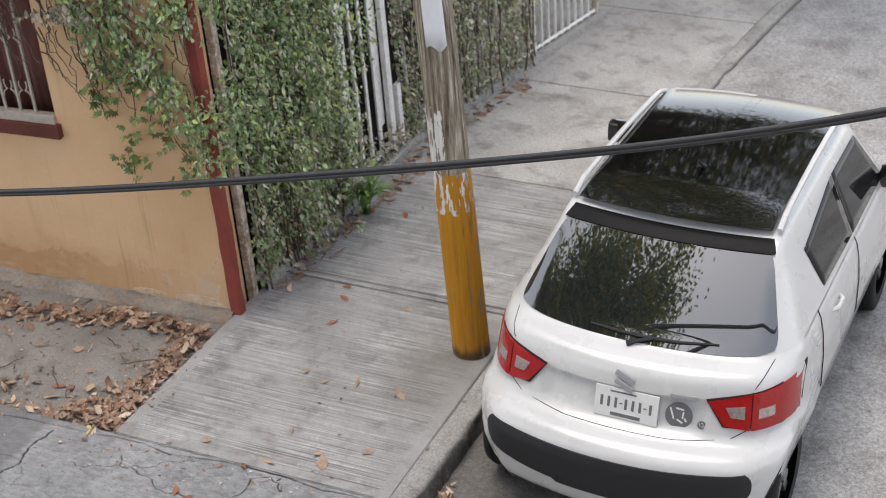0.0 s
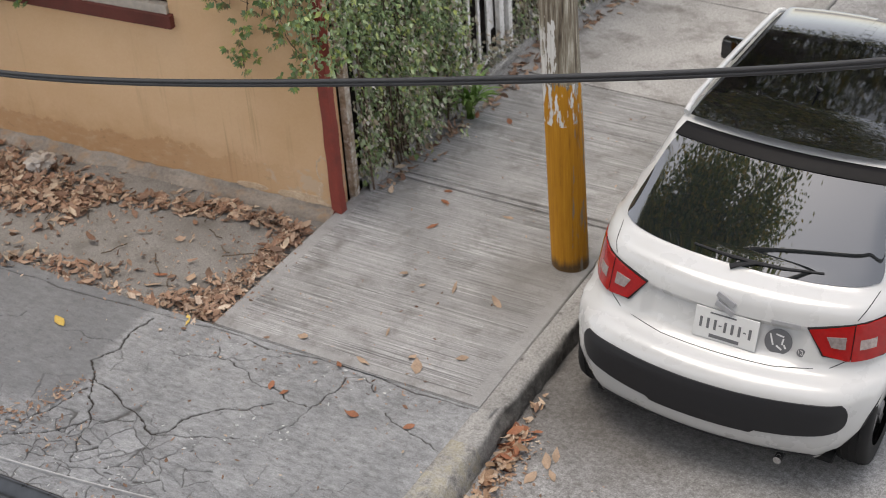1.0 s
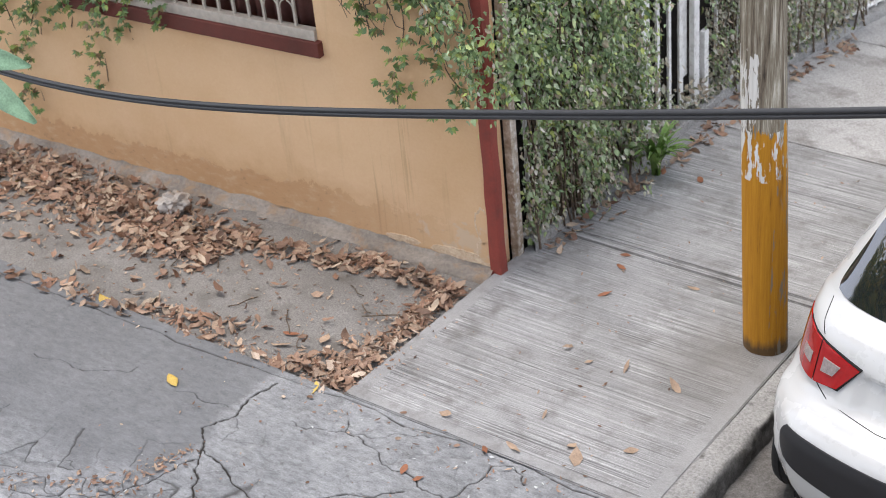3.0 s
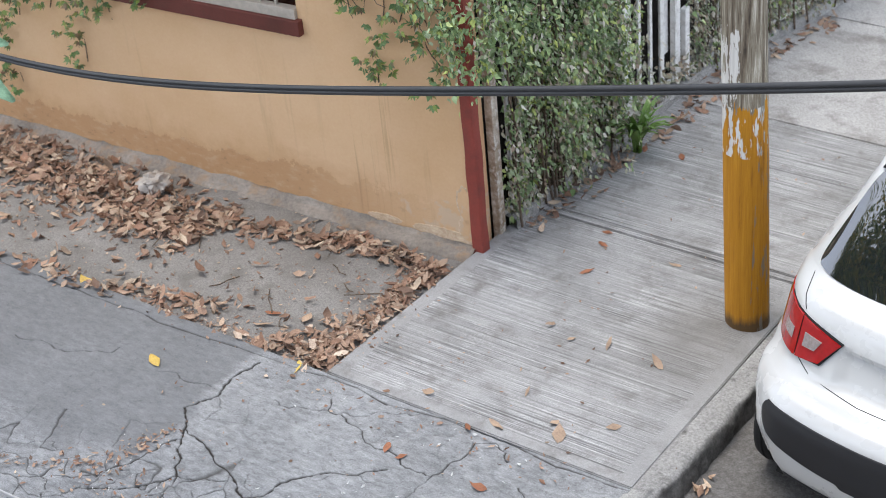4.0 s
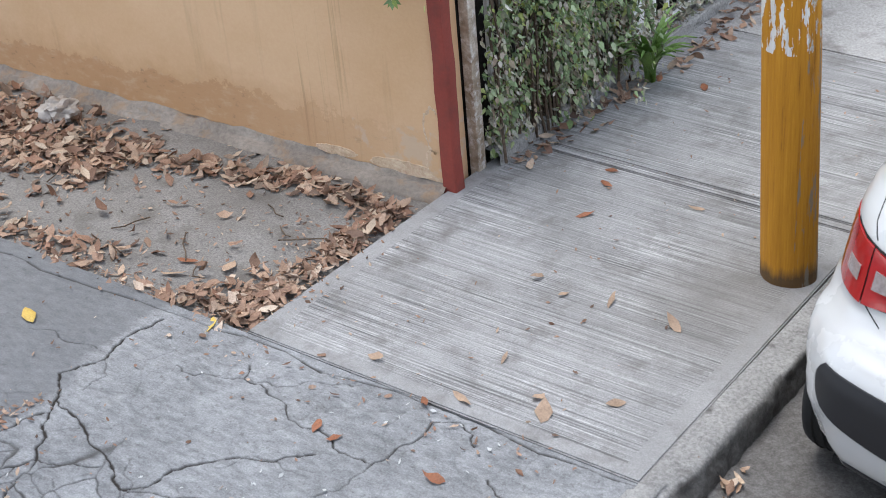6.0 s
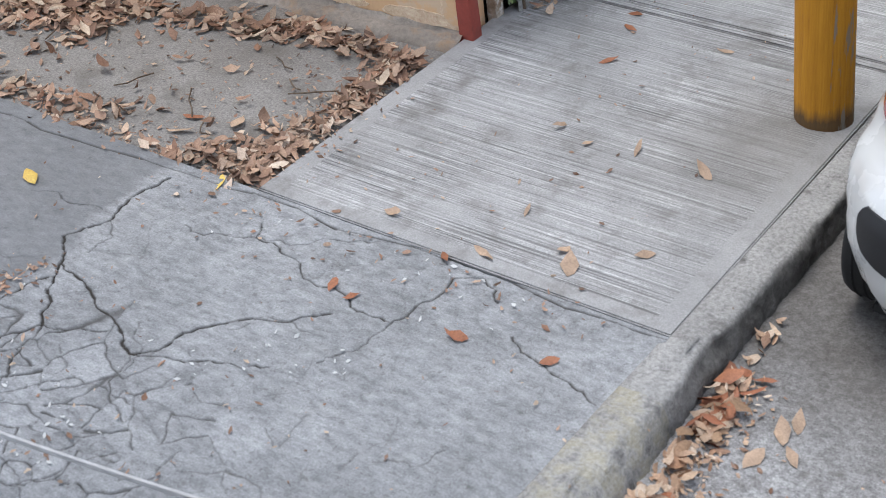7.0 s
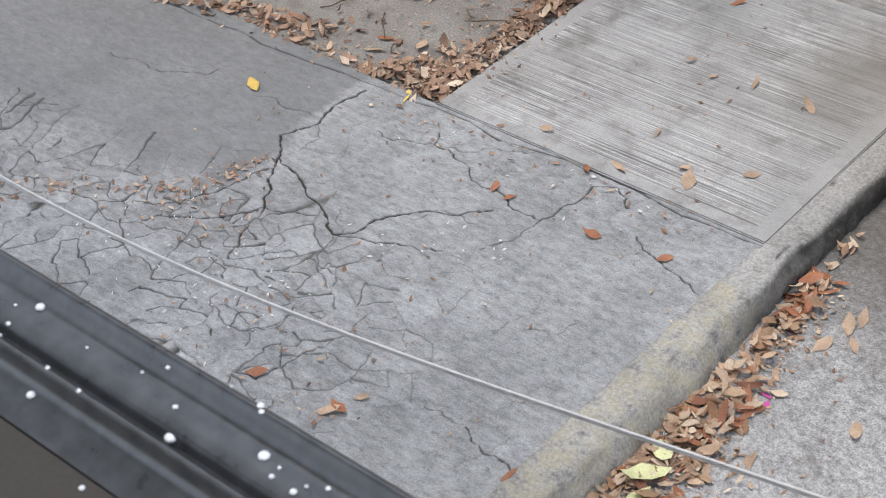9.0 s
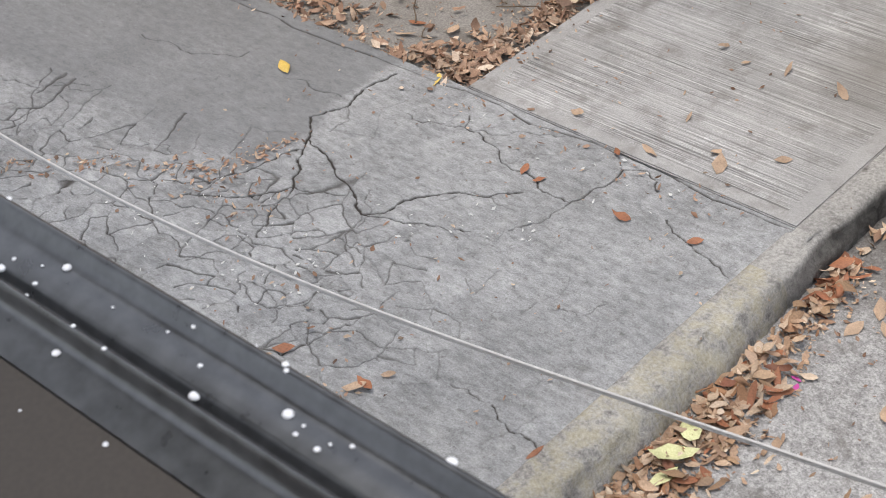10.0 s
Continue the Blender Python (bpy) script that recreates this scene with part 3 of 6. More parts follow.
HAIR = [
    [(-1.54, -0.25), (-1.38, -0.21), (-1.27, -0.11), (-1.14, -0.04)],
    [(-1.82, -0.32), (-1.61, -0.29), (-1.54, -0.25)],
    [(-0.82, -0.41), (-0.83, -0.58), (-0.9, -0.7)],
    [(-2.12, -1.31), (-2.19, -1.41), (-2.03, -1.36), (-1.9, -1.34), (-1.73, -1.37), (-1.56, -1.34), (-1.23, -1.29)],
    [(-1.7, -1.35), (-1.6, -1.23), (-1.43, -1.15), (-1.23, -1.22)],
    [(-1.55, -1.6), (-1.34, -1.63), (-1.25, -1.45), (-1.16, -1.35)],
    [(-1.11, -1.64), (-1.03, -1.54), (-1.01, -1.44)],
    [(-2.53, -1.44), (-2.32, -1.48), (-2.19, -1.41)],
    [(-2.12, -1.31), (-2.14, -1.19), (-2.13, -1.14)],
    [(-1.73, -1.37), (-1.72, -1.5), (-1.82, -1.63)],
    [(-0.49, -1.51), (-0.35, -1.51)],
    [(-2.5, -0.44), (-2.29, -0.43), (-2.16, -0.4)],
]
OUTER = [
    [(-3.61, -1.27), (-3.34, -1.14), (-3.21, -1.04)],
    [(-3.49, -1.06), (-3.39, -1.23), (-3.25, -1.37), (-3.14, -1.51)],
    [(-3.37, -0.59), (-3.06, -0.56), (-2.82, -0.45), (-2.81, -0.38)],
    [(-1.46, -0.98), (-1.42, -1.12), (-1.3, -1.2), (-1.24, -1.24)],
]


def wander(line, rng, rough=0.2, times=3):
    """Break a line up into a crooked one."""
    pts = [Vector((*p, 0)) for p in line]
    for _ in range(times):
        out = [pts[0]]
        for a, b in zip(pts, pts[1:]):
            d = b - a
            out += [(a + b) / 2 + Vector((-d.y, d.x, 0)) * rng.uniform(-rough, rough), b]
        pts = out
    return np.array([(p.x, p.y) for p in pts])


def apron():
    rng = random.Random(3)
    nx, ny = 1270, 600
    x, y = np.meshgrid(np.linspace(-4.6, 0.0, nx), np.linspace(-2.15, -0.003, ny), indexing="ij")
    crack = np.zeros_like(x)

    def cut(line, width, depth, rough=0.2):
        pts = wander(line, rng, rough)
        for (ax, ay), (bx, by) in zip(pts, pts[1:]):
            w = width * rng.uniform(0.35, 1.6)
            sel = (x > min(ax, bx) - 0.05) & (x < max(ax, bx) + 0.05) & (y > min(ay, by) - 0.05) & (y < max(ay, by) + 0.05)
            px, py = x[sel], y[sel]
            dx, dy = bx - ax, by - ay
            t = np.clip(((px - ax) * dx + (py - ay) * dy) / (dx * dx + dy * dy + 1e-12), 0, 1)
            d = np.hypot(px - ax - t * dx, py - ay - t * dy)
            crack[sel] = np.maximum(crack[sel], depth * np.clip(1.3 - d / w, 0, 1))

    for c in CRACKS:
        cut(c, 0.0046, 1.35, 0.15)
    for c in FINE:
        cut(c, 0.0034, 1.05, 0.16)
    for c in HAIR + OUTER:
        cut(c, 0.0028, 0.75, 0.18)
    for _ in range(14):
        cx, cy, a = rng.uniform(-3.4, -0.2), rng.uniform(-1.9, -0.25), rng.uniform(0, 3.1)
        if cx < -2.1 and cy > -0.9:
            continue
        cut([(cx, cy), (cx + 0.12 * math.cos(a), cy + 0.12 * math.sin(a)), (cx + rng.uniform(0.2, 0.3) * math.cos(a + 0.5), cy + rng.uniform(0.2, 0.3) * math.sin(a + 0.5))], 0.0024, 0.6)
    cut([(-4.6, -0.15), (-3.4, -0.09), (-2.6, -0.085), (-1.745, -0.03)], 0.0045, 0.8, 0.05)
    cut([(-1.745, -0.024), (-0.9, -0.012), (-0.5, -0.022), (0.0, -0.014)], 0.0042, 1.0, 0.06)
    # broken plates between the main cracks: some joints open, some closed
    def whole(px, py):
        """The two sound slabs, where no plates have broken off."""
        return (px < -2.15 and py > -1.02 + 0.25 * (px + 2.15)) or (-2.0 < px < -1.05 and py > -0.6 - 0.5 * (px + 2.0) * (px < -1.45) - 0.28 + 0.6 * max(0.0, px + 1.45) and py < -0.28)
    sites = []
    while len(sites) < 380:
        px, py = rng.uniform(-3.6, -0.05), rng.uniform(-2.15, -0.1)
        busy = 1.0 if px < -1.05 and py < -0.95 else 0.42
        if rng.random() < busy and not whole(px, py):
            sites.append((px, py))
    wx = x + 0.014 * np.sin(7 * y + 1.3) + 0.006 * np.sin(29 * y + 3 * x) + 0.003 * np.sin(97 * y + 20 * x)
    wy = y + 0.014 * np.sin(6 * x) + 0.006 * np.sin(31 * x + 2 * y) + 0.003 * np.sin(89 * x - 17 * y)
    d1, d2 = np.full(x.shape, 9.0), np.full(x.shape, 9.0)
    i1, i2 = np.zeros(x.shape, int), np.zeros(x.shape, int)
    for k, (px, py) in enumerate(sites):
        d = np.hypot(wx - px, wy - py)
        first, second = d < d1, (d >= d1) & (d < d2)
        d2, i2 = np.where(first, d1, np.where(second, d, d2)), np.where(first, i1, np.where(second, k, i2))
        d1, i1 = np.where(first, d, d1), np.where(first, k, i1)
    open_joint = np.modf(np.abs(np.sin(np.minimum(i1, i2) * 12.9898 + np.maximum(i1, i2) * 78.233) * 43758.5))[0]
    zone = 1 / (1 + np.exp((y + 0.9 + 0.1 * np.sin(5 * x)) / 0.1)) / (1 + np.exp((x + 0.75) / 0.15))
    joint = np.clip(1.15 - (d2 - d1) / (0.0032 + 0.0034 * open_joint), 0, 1) * np.clip((open_joint - 0.3) * 2.2, 0, 1)
    lone = np.where(d2 < 0.3, 1.0, 0.0)
    crack = np.maximum(crack, joint * lone * (0.2 + 0.75 * zone) * (open_joint > 0.72 - 0.36 * zone))
    plate = np.modf(np.abs(np.sin(i1 * 4.17 + 0.5) * 971.3))[0]
    plate = np.where(d1 < 0.25, 0.5 + (plate - 0.5) * (0.25 + 0.75 * zone), 0.5)
    low = 0.004 * np.sin(1.9 * x + 0.7) * np.sin(2.3 * y) + 0.0015 * np.sin(11 * x + 3 * y) * np.sin(13 * y - 2 * x)
    z = SX * x + SY * y - 0.004 + low - 0.009 * np.minimum(crack, 1)
    me = pydata("pavement_apron", np.stack([x, y, z], -1).reshape(-1, 3).tolist(), grid_faces(nx, ny))
    edge = -2.12 + 0.05 * np.sin(6 * y) + 0.02 * np.sin(17 * y)
    old = 1 / (1 + np.exp((x - edge) / 0.012)) * 1 / (1 + np.exp(-(y + 1.06 - 0.1 * (x + 2.1) + 0.05 * np.sin(9 * x)) / 0.05))
    b = me.attributes.new("old", "FLOAT", "POINT")
    b.data.foreach_set("value", old.ravel().astype(np.float32))
    a = me.attributes.new("crack", "FLOAT", "POINT")
    a.data.foreach_set("value", crack.ravel().astype(np.float32))
    q = me.attributes.new("plate", "FLOAT", "POINT")
    q.data.foreach_set("value", plate.ravel().astype(np.float32))
    ob = part("pavement_apron", me, M_APRON)
    tagged(ob, "old blue-grey concrete crossing broken by many cracks", "pavement", kind="structure")
    bm = bmesh.new()
    add_box(bm, (-9, -9, -0.2), (-4.6, -0.012, -0.004))
    add_box(bm, (-4.6, -9, -0.2), (0.0, -2.15, -0.004))
    ob = part("pavement_apron_outer", sloped(bm), M_APRON)
    tagged(ob, "grey concrete crossing along the street", "pavement", kind="structure")


def driveway():
    nx, ny = 90, 40
    v = []
    for i in range(nx):
        x = -9 + (9 - 1.75) * i / (nx - 1)
        for j in range(ny):
            y = -0.012 + 1.5 * j / (ny - 1)
            n = -0.02 - 0.02 * math.exp(-((x + 1.75) / 0.5) ** 2) + 0.006 * noise.noise(Vector((x * 2, y * 2, 0))) + 0.003 * noise.noise(Vector((x * 9, y * 9, 1)))
            v.append((x, y, gz(x, y, n)))
    ob = part("driveway", pydata("driveway", v, grid_faces(nx, ny)), M_DRIVE)
    tagged(ob, "brownish concrete driveway strewn with dry leaves", "driveway", kind="structure")


ground_sheet()
kerb()
pavement()
apron()
driveway()

# ---------- house ----------
WALL = pose(-1.765, 1.405, 0, 0, 0, 183.1)  # x along the wall away from the corner, y out of it


def house():
    bm = bmesh.new()
    for lo, hi in (((0, -0.2, -0.6), (8, 0, 1.107)), ((0, -0.2, 1.107), (1.03, 0, 2.6)), ((2.85, -0.2, 1.107), (8, 0, 2.6)), ((0, -0.2, 2.6), (8, 0, 3.3))):
        add_box(bm, lo, hi)
    bmesh.ops.remove_doubles(bm, verts=bm.verts, dist=0.0001)
    ob = part("wall_front", bm, M_WALL)
    ob.matrix_world = WALL
    tagged(ob, "ochre painted house wall with faded paint and water streaks", "wall", kind="structure")
    # footing: a rough sloping skirt of concrete
    nx, prof = 130, [(0.0, 0.035), (0.01, 0.03), (0.024, 0.014), (0.05, 0.004), (0.085, -0.006), (0.115, -0.03), (0.13, -0.2)]
    v = []
    for i in range(nx):
        x = -0.02 + 8 * i / (nx - 1)
        base = gz(-1.765 - x, 1.27)
        for k, (py, pz) in enumerate(prof):
            w = noise.noise(Vector((x * 5, k * 0.8, 2))) * 0.022 + noise.noise(Vector((x * 16, k * 2.1, 5))) * 0.012
            grow = min(1.0, 0.35 + x * 0.5)
            v.append((x, max(0.0, py + (w if k else 0)), base + pz * (grow if k < 3 else 1) + (w if k < 5 else 0)))
    ob = part("plinth", pydata("plinth", v, grid_faces(nx, len(prof))), M_PLINTH)
    ob.matrix_world = WALL
    tagged(ob, "rough crumbling concrete footing along the house wall", "plinth", kind="structure")
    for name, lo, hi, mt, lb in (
        # Yard wall and floor are coloured near-black in place of shade.
        ("wall_yard", (3.3, -8, -0.9), (3.5, -0.2, 2.6), M_SIDE, "plaster wall at the back of the yard, near-black for its shade"),
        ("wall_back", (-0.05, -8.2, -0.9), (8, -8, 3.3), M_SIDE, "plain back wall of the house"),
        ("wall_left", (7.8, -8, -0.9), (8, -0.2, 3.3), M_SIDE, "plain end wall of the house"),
        ("yard_floor", (0.06, -8, -0.9), (3.3, -0.2, -0.1), M_SIDE, "floor of the yard behind the fence, near-black for its shade"),
        # Slab added out of view to block the sky's light from the yard.
        ("shade_roof", (0.0, -8, 2.45), (3.5, -0.2, 2.6), M_SIDE, "unseen flat slab added over the yard to keep it dark"),
        # Unseen roof; its overhang is added to shade the upper wall.
        ("roof_slab", (-0.0, -8.2, 3.3), (8.1, 0.32, 3.45), M_FACADE, "unseen flat concrete roof slab, overhanging to shade the wall"),
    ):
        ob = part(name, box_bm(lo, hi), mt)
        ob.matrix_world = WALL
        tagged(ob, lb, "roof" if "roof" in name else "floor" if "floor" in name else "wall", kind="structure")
    # corner column
    bm = box_bm((-1.765, 1.385, -0.5), (-1.692, 1.455, 3.3), 0.006)
    bmesh.ops.subdivide_edges(bm, edges=[e for e in bm.edges if abs(e.verts[0].co.z - e.verts[1].co.z) > 1], cuts=60)
    for q in bm.verts:
        q.co.x += 0.006 * noise.noise(q.co * 6)
        q.co.y += 0.006 * noise.noise(q.co * 6 + Vector((9, 0, 0)))
    ob = part("corner_column", bm, M_RED, smooth=True)
    tagged(ob, "red oxide painted corner column at the house wall", "column", kind="structure")


def peeled_plaster():
    """Paint broken away beside the corner column: a pale lip round bare plaster."""
    rng = random.Random(15)
    pp = thing("peeled_plaster", "patch of bare cream plaster where the wall paint has broken away", "wall damage", at=WALL, kind="structure")
    base = gz(-1.83, 1.3)
    for nm, cx, cz, rx, rz, out, mt in (("lip", 0.036, 0.28, 0.052, 0.12, 0.003, M_CREAM), ("bare_patch", 0.034, 0.28, 0.043, 0.107, 0.005, M_WALL), ("lip", 0.03, 0.105, 0.066, 0.085, 0.003, M_CREAM), ("bare_patch", 0.028, 0.108, 0.055, 0.073, 0.005, M_WALL),
                                         ("lip", 0.22, 0.05, 0.19, 0.036, 0.004, M_CREAM), ("lip", 0.6, 0.055, 0.12, 0.026, 0.004, M_CREAM)):
        ring = []
        for k in range(40):
            a = 2 * math.pi * k / 40
            q = 1 + 0.16 * noise.noise(Vector((math.cos(a) * 2 + cx * 9, math.sin(a) * 2, cz * 9))) + 0.12 * noise.noise(Vector((math.cos(a) * 6, math.sin(a) * 6, cx * 20))) + rng.uniform(-0.04, 0.04)
            ring.append((max(0.003, cx + rx * q * math.cos(a)), base + cz + rz * q * math.sin(a)))
        v = [(x, out, z) for x, z in ring] + [(x, 0.0, z) for x, z in ring]
        f = [tuple(range(40))] + [(k, (k + 1) % 40, 40 + (k + 1) % 40, 40 + k) for k in range(40)]
        part(nm, pydata(nm, v, f, False), mt, pp)


def window():
    win = thing("window_1", "barred window with cream scrollwork and a maroon sill", "window", at=WALL, kind="structure")
    part("window_sill", box_bm((1.0, -0.05, 1.107), (2.95, 0.045, 1.2), 0.006), M_SILL, win, "maroon painted sill")
    bm = bmesh.new()
    add_box(bm, (1.03, -0.03, 1.2), (2.85, 0.025, 1.262), 0.004)
    add_box(bm, (1.03, -0.03, 2.54), (2.85, 0.01, 2.6), 0.004)
    part("window_frame", bm, M_BAR, win)
    for x in (1.03, 2.835):
        part("window_jamb", box_bm((x, -0.1, 1.262), (x + 0.015, -0.02, 2.54), 0.002), M_SEAM, win)
    bar = mesh_of("bar", box_bm((-0.008, -0.008, 1.26), (0.008, 0.008, 2.55), 0.002))
    bar.materials.append(M_BAR)
    scroll_bm = bmesh.new()
    for s in (-1, 1):
        for z0 in (1.36, 1.72, 2.08):
            pts = [(s * (0.012 + 0.022 * (1 - k / 13) * math.cos(k * 0.55) + 0.012), 0, z0 + 0.11 * k / 13 + 0.022 * (1 - k / 13) * math.sin(k * 0.55)) for k in range(14)]
            me = tube("scroll", pts, 0.005, 5)
            scroll_bm.from_mesh(me)
            bpy.data.meshes.remove(me)
    scroll = mesh_of("scrollwork", scroll_bm, True)
    scroll.materials.append(M_BAR)
    for k in range(1, 16):
        x = 1.06 + k * 0.11
        b = part("bar", bar, None, win)
        b.location = (x, -0.005, 0)
        if k < 15:
            s = part("scrollwork", scroll, None, win)
            s.location = (x + 0.055, -0.005, 0)
    v = []
    for i in range(120):
        x = 1.0 + 1.9 * i / 119
        for z in (1.1, 2.65):
            v.append((x, -0.17 + 0.018 * math.sin(x * 42) + 0.008 * math.sin(x * 97), z))
    cu = part("curtain", pydata("curtain", v, grid_faces(120, 2)), M_CURTAIN)
    cu.modifiers.new("cloth", "SOLIDIFY").thickness = 0.004
    cu.matrix_world = WALL
    tagged(cu, "dark maroon curtain hanging inside the barred window", "curtain")


house()
peeled_plaster()
window()


# ---------- fence, gate, ivy ----------
def fence_x(y):
    return -1.745 if y < 4.1 else -1.745 + 0.53 * (y - 4.1) / 3.0


def fence():
    f = thing("fence", "white painted steel bar fence grown over with ivy", "fence")
    bar = mesh_of("fence_bar", box_bm((-0.011, -0.011, 0.0), (0.011, 0.011, 2.35), 0.003))
    bar.materials.append(M_OLDWHITE)
    y = 1.8
    while y < 7.0:
        if not 3.0 < y < 4.05:
            b = part("bar", bar, None, f)
            b.location = (fence_x(y), y, gz(fence_x(y), y, 0.07))
        y += 0.118
    for y0, y1 in ((1.7, 2.98), (4.08, 7.1)):
        for n in (0.1, 1.2, 2.38):
            bm = bmesh.new()
            ends = [Vector((fence_x(q), q, gz(fence_x(q), q, n))) for q in (y0, y1)]
            me = tube("rail", ends, 0.018, 4)
            part("rail", me, M_OLDWHITE, f)
    post = mesh_of("fence_post", box_bm((-0.028, -0.03, -0.1), (0.024, 0.03, 2.5), 0.006))
    post.materials.append(M_PEEL)
    for y in (1.65, 7.13):
        p = part("post", post, None, f)
        p.location = (fence_x(y), y, gz(fence_x(y), y))
    for y0, y1 in ((1.72, 3.0), (4.1, 7.2)):
        base_kerb(f, y0, y1)


def base_kerb(f, y0, y1):
    v, prof = [], [(-0.09, -0.1), (-0.09, 0.07), (0.06, 0.07), (0.075, 0.055), (0.08, -0.1)]
    for i in range(40):
        y = y0 + (y1 - y0) * i / 39
        for px, n in prof:
            v.append((fence_x(y) + px + 0.008 * noise.noise(Vector((y * 4, n, px))), y, gz(fence_x(y), y, n)))
    part("base_kerb", pydata("base_kerb", v, grid_faces(40, len(prof))), M_KERB, f, "low grey concrete base")


def gate():
    g = thing("gate", "narrow white steel bar gate, paint worn", "gate")
    for y, w in ((3.165, 0.12), (3.865, 0.075)):
        part("gate_frame", box_bm((-1.765, y - w / 2, gz(-1.745, y, 0.09)), (-1.725, y + w / 2, 2.25), 0.004), M_OLDWHITE, g)
    bar = mesh_of("gate_bar", box_bm((-0.009, -0.011, 0.0), (0.009, 0.011, 2.2), 0.003))
    bar.materials.append(M_OLDWHITE)
    for y, wide in ((3.358, 1.6), (3.51, 1.6), (3.665, 2.4), (2.93, 1.0)):
        b = part("bar", bar, None, g)
        b.location = (-1.745, y, gz(-1.745, y, 0.1))
        b.scale = (1, wide, 1)
    part("back_plate", box_bm((-1.8, 3.73, gz(-1.745, 3.8, 0.3)), (-1.78, 3.83, 2.2), 0.004), M_OLDWHITE, g)
    bm = box_bm((-1.85, 2.98, 0), (-1.66, 4.1, 0.085), 0.012)
    for q in bm.verts:
        q.co.z = gz(q.co.x, q.co.y, q.co.z - 0.02)
    part("threshold", bm, M_KERB, g, "rough concrete threshold")
    part("lock_plate", box_bm((-1.74, 3.93, gz(-1.7, 4.0, 0.08)), (-1.7, 3.99, 0.35), 0.005), M_OLDWHITE, g, "white painted flat steel strip")
    for n in (0.11, 2.3):
        part("gate_rail", tube("gate_rail", [(-1.745, 3.03, gz(-1.745, 3.03, n)), (-1.745, 3.97, gz(-1.745, 3.97, n))], 0.018, 4), M_OLDWHITE, g)


LEAF = [(0, 0, 0), (0.33, 0.0, 0.04), (0.68, 0.0, 0.03), (1, 0, -0.06), (0.3, 0.23, 0.0), (0.68, 0.18, -0.02), (0.3, -0.23, 0.0), (0.68, -0.18, -0.02)]
LEAF_F = [(0, 1, 4), (1, 2, 5, 4), (2, 3, 5), (0, 6, 1), (1, 6, 7, 2), (2, 7, 3)]
OVAL = [(0, 0, 0), (0.33, 0.0, 0.07), (0.68, 0.0, 0.05), (1.05, 0, -0.1), (0.28, 0.29, 0.0), (0.68, 0.17, -0.02), (0.28, -0.29, 0.0), (0.68, -0.17, -0.02)]


DRY = [(0, 0, 0), (0.22, 0, 0.05), (0.5, 0, 0.06), (0.8, 0, 0.03), (1, 0, -0.03), (0.2, 0.14, 0.0), (0.5, 0.225, 0.02), (0.82, 0.12, -0.01), (0.2, -0.14, 0.0), (0.5, -0.225, 0.02), (0.82, -0.12, -0.01)]
DRY_F = [(0, 1, 5), (1, 2, 6, 5), (2, 3, 7, 6), (3, 4, 7), (0, 8, 1), (1, 8, 9, 2), (2, 9, 10, 3), (3, 10, 4)]


def leaves_mesh(name, spots, shape=LEAF, faces=LEAF_F, curl=0.0, rng=RNG, crumple=0.0):
    """One mesh of many leaves: each spot is a place, a frame (x along the leaf, z off its face) and a size."""
    V, F = [], []
    for p, rot, s in spots:
        k = len(V)
        c = curl * rng.choice((-0.6, 0.4, 1.0, 1.8, 2.6)) * rng.uniform(0.5, 1.1)
        w = rng.uniform(0.5, 1.3)
        tw = rng.uniform(-0.4, 0.4) * curl
        for x, y, z in shape:
            if crumple:
                x, y, z = x + rng.gauss(0, crumple * 0.5), y + rng.gauss(0, crumple * 0.6), z + rng.gauss(0, crumple)
            q = Vector((x - 0.4, y * w, z + c * ((x - 0.4) ** 2 + 2.2 * y * y) + tw * (x - 0.4) * y * 3))
            V.append(p + rot @ (q * s))
        F += [tuple(i + k for i in f) for f in faces]
    return pydata(name, V, F)


def turn(nrm, rng, spread=0.5, droop=None):
    """A random leaf frame facing nrm."""
    n = (Vector(nrm) + Vector((rng.gauss(0, spread), rng.gauss(0, spread), rng.gauss(0, spread)))).normalized()
    d = Vector(droop) + Vector((rng.gauss(0, 0.45), rng.gauss(0, 0.45), rng.gauss(0, 0.45))) if droop else Vector((rng.gauss(0, 1), rng.gauss(0, 1), rng.gauss(0, 1)))
    x = (d - n * d.dot(n)).normalized()
    return Matrix((x, n.cross(x), n)).transposed()


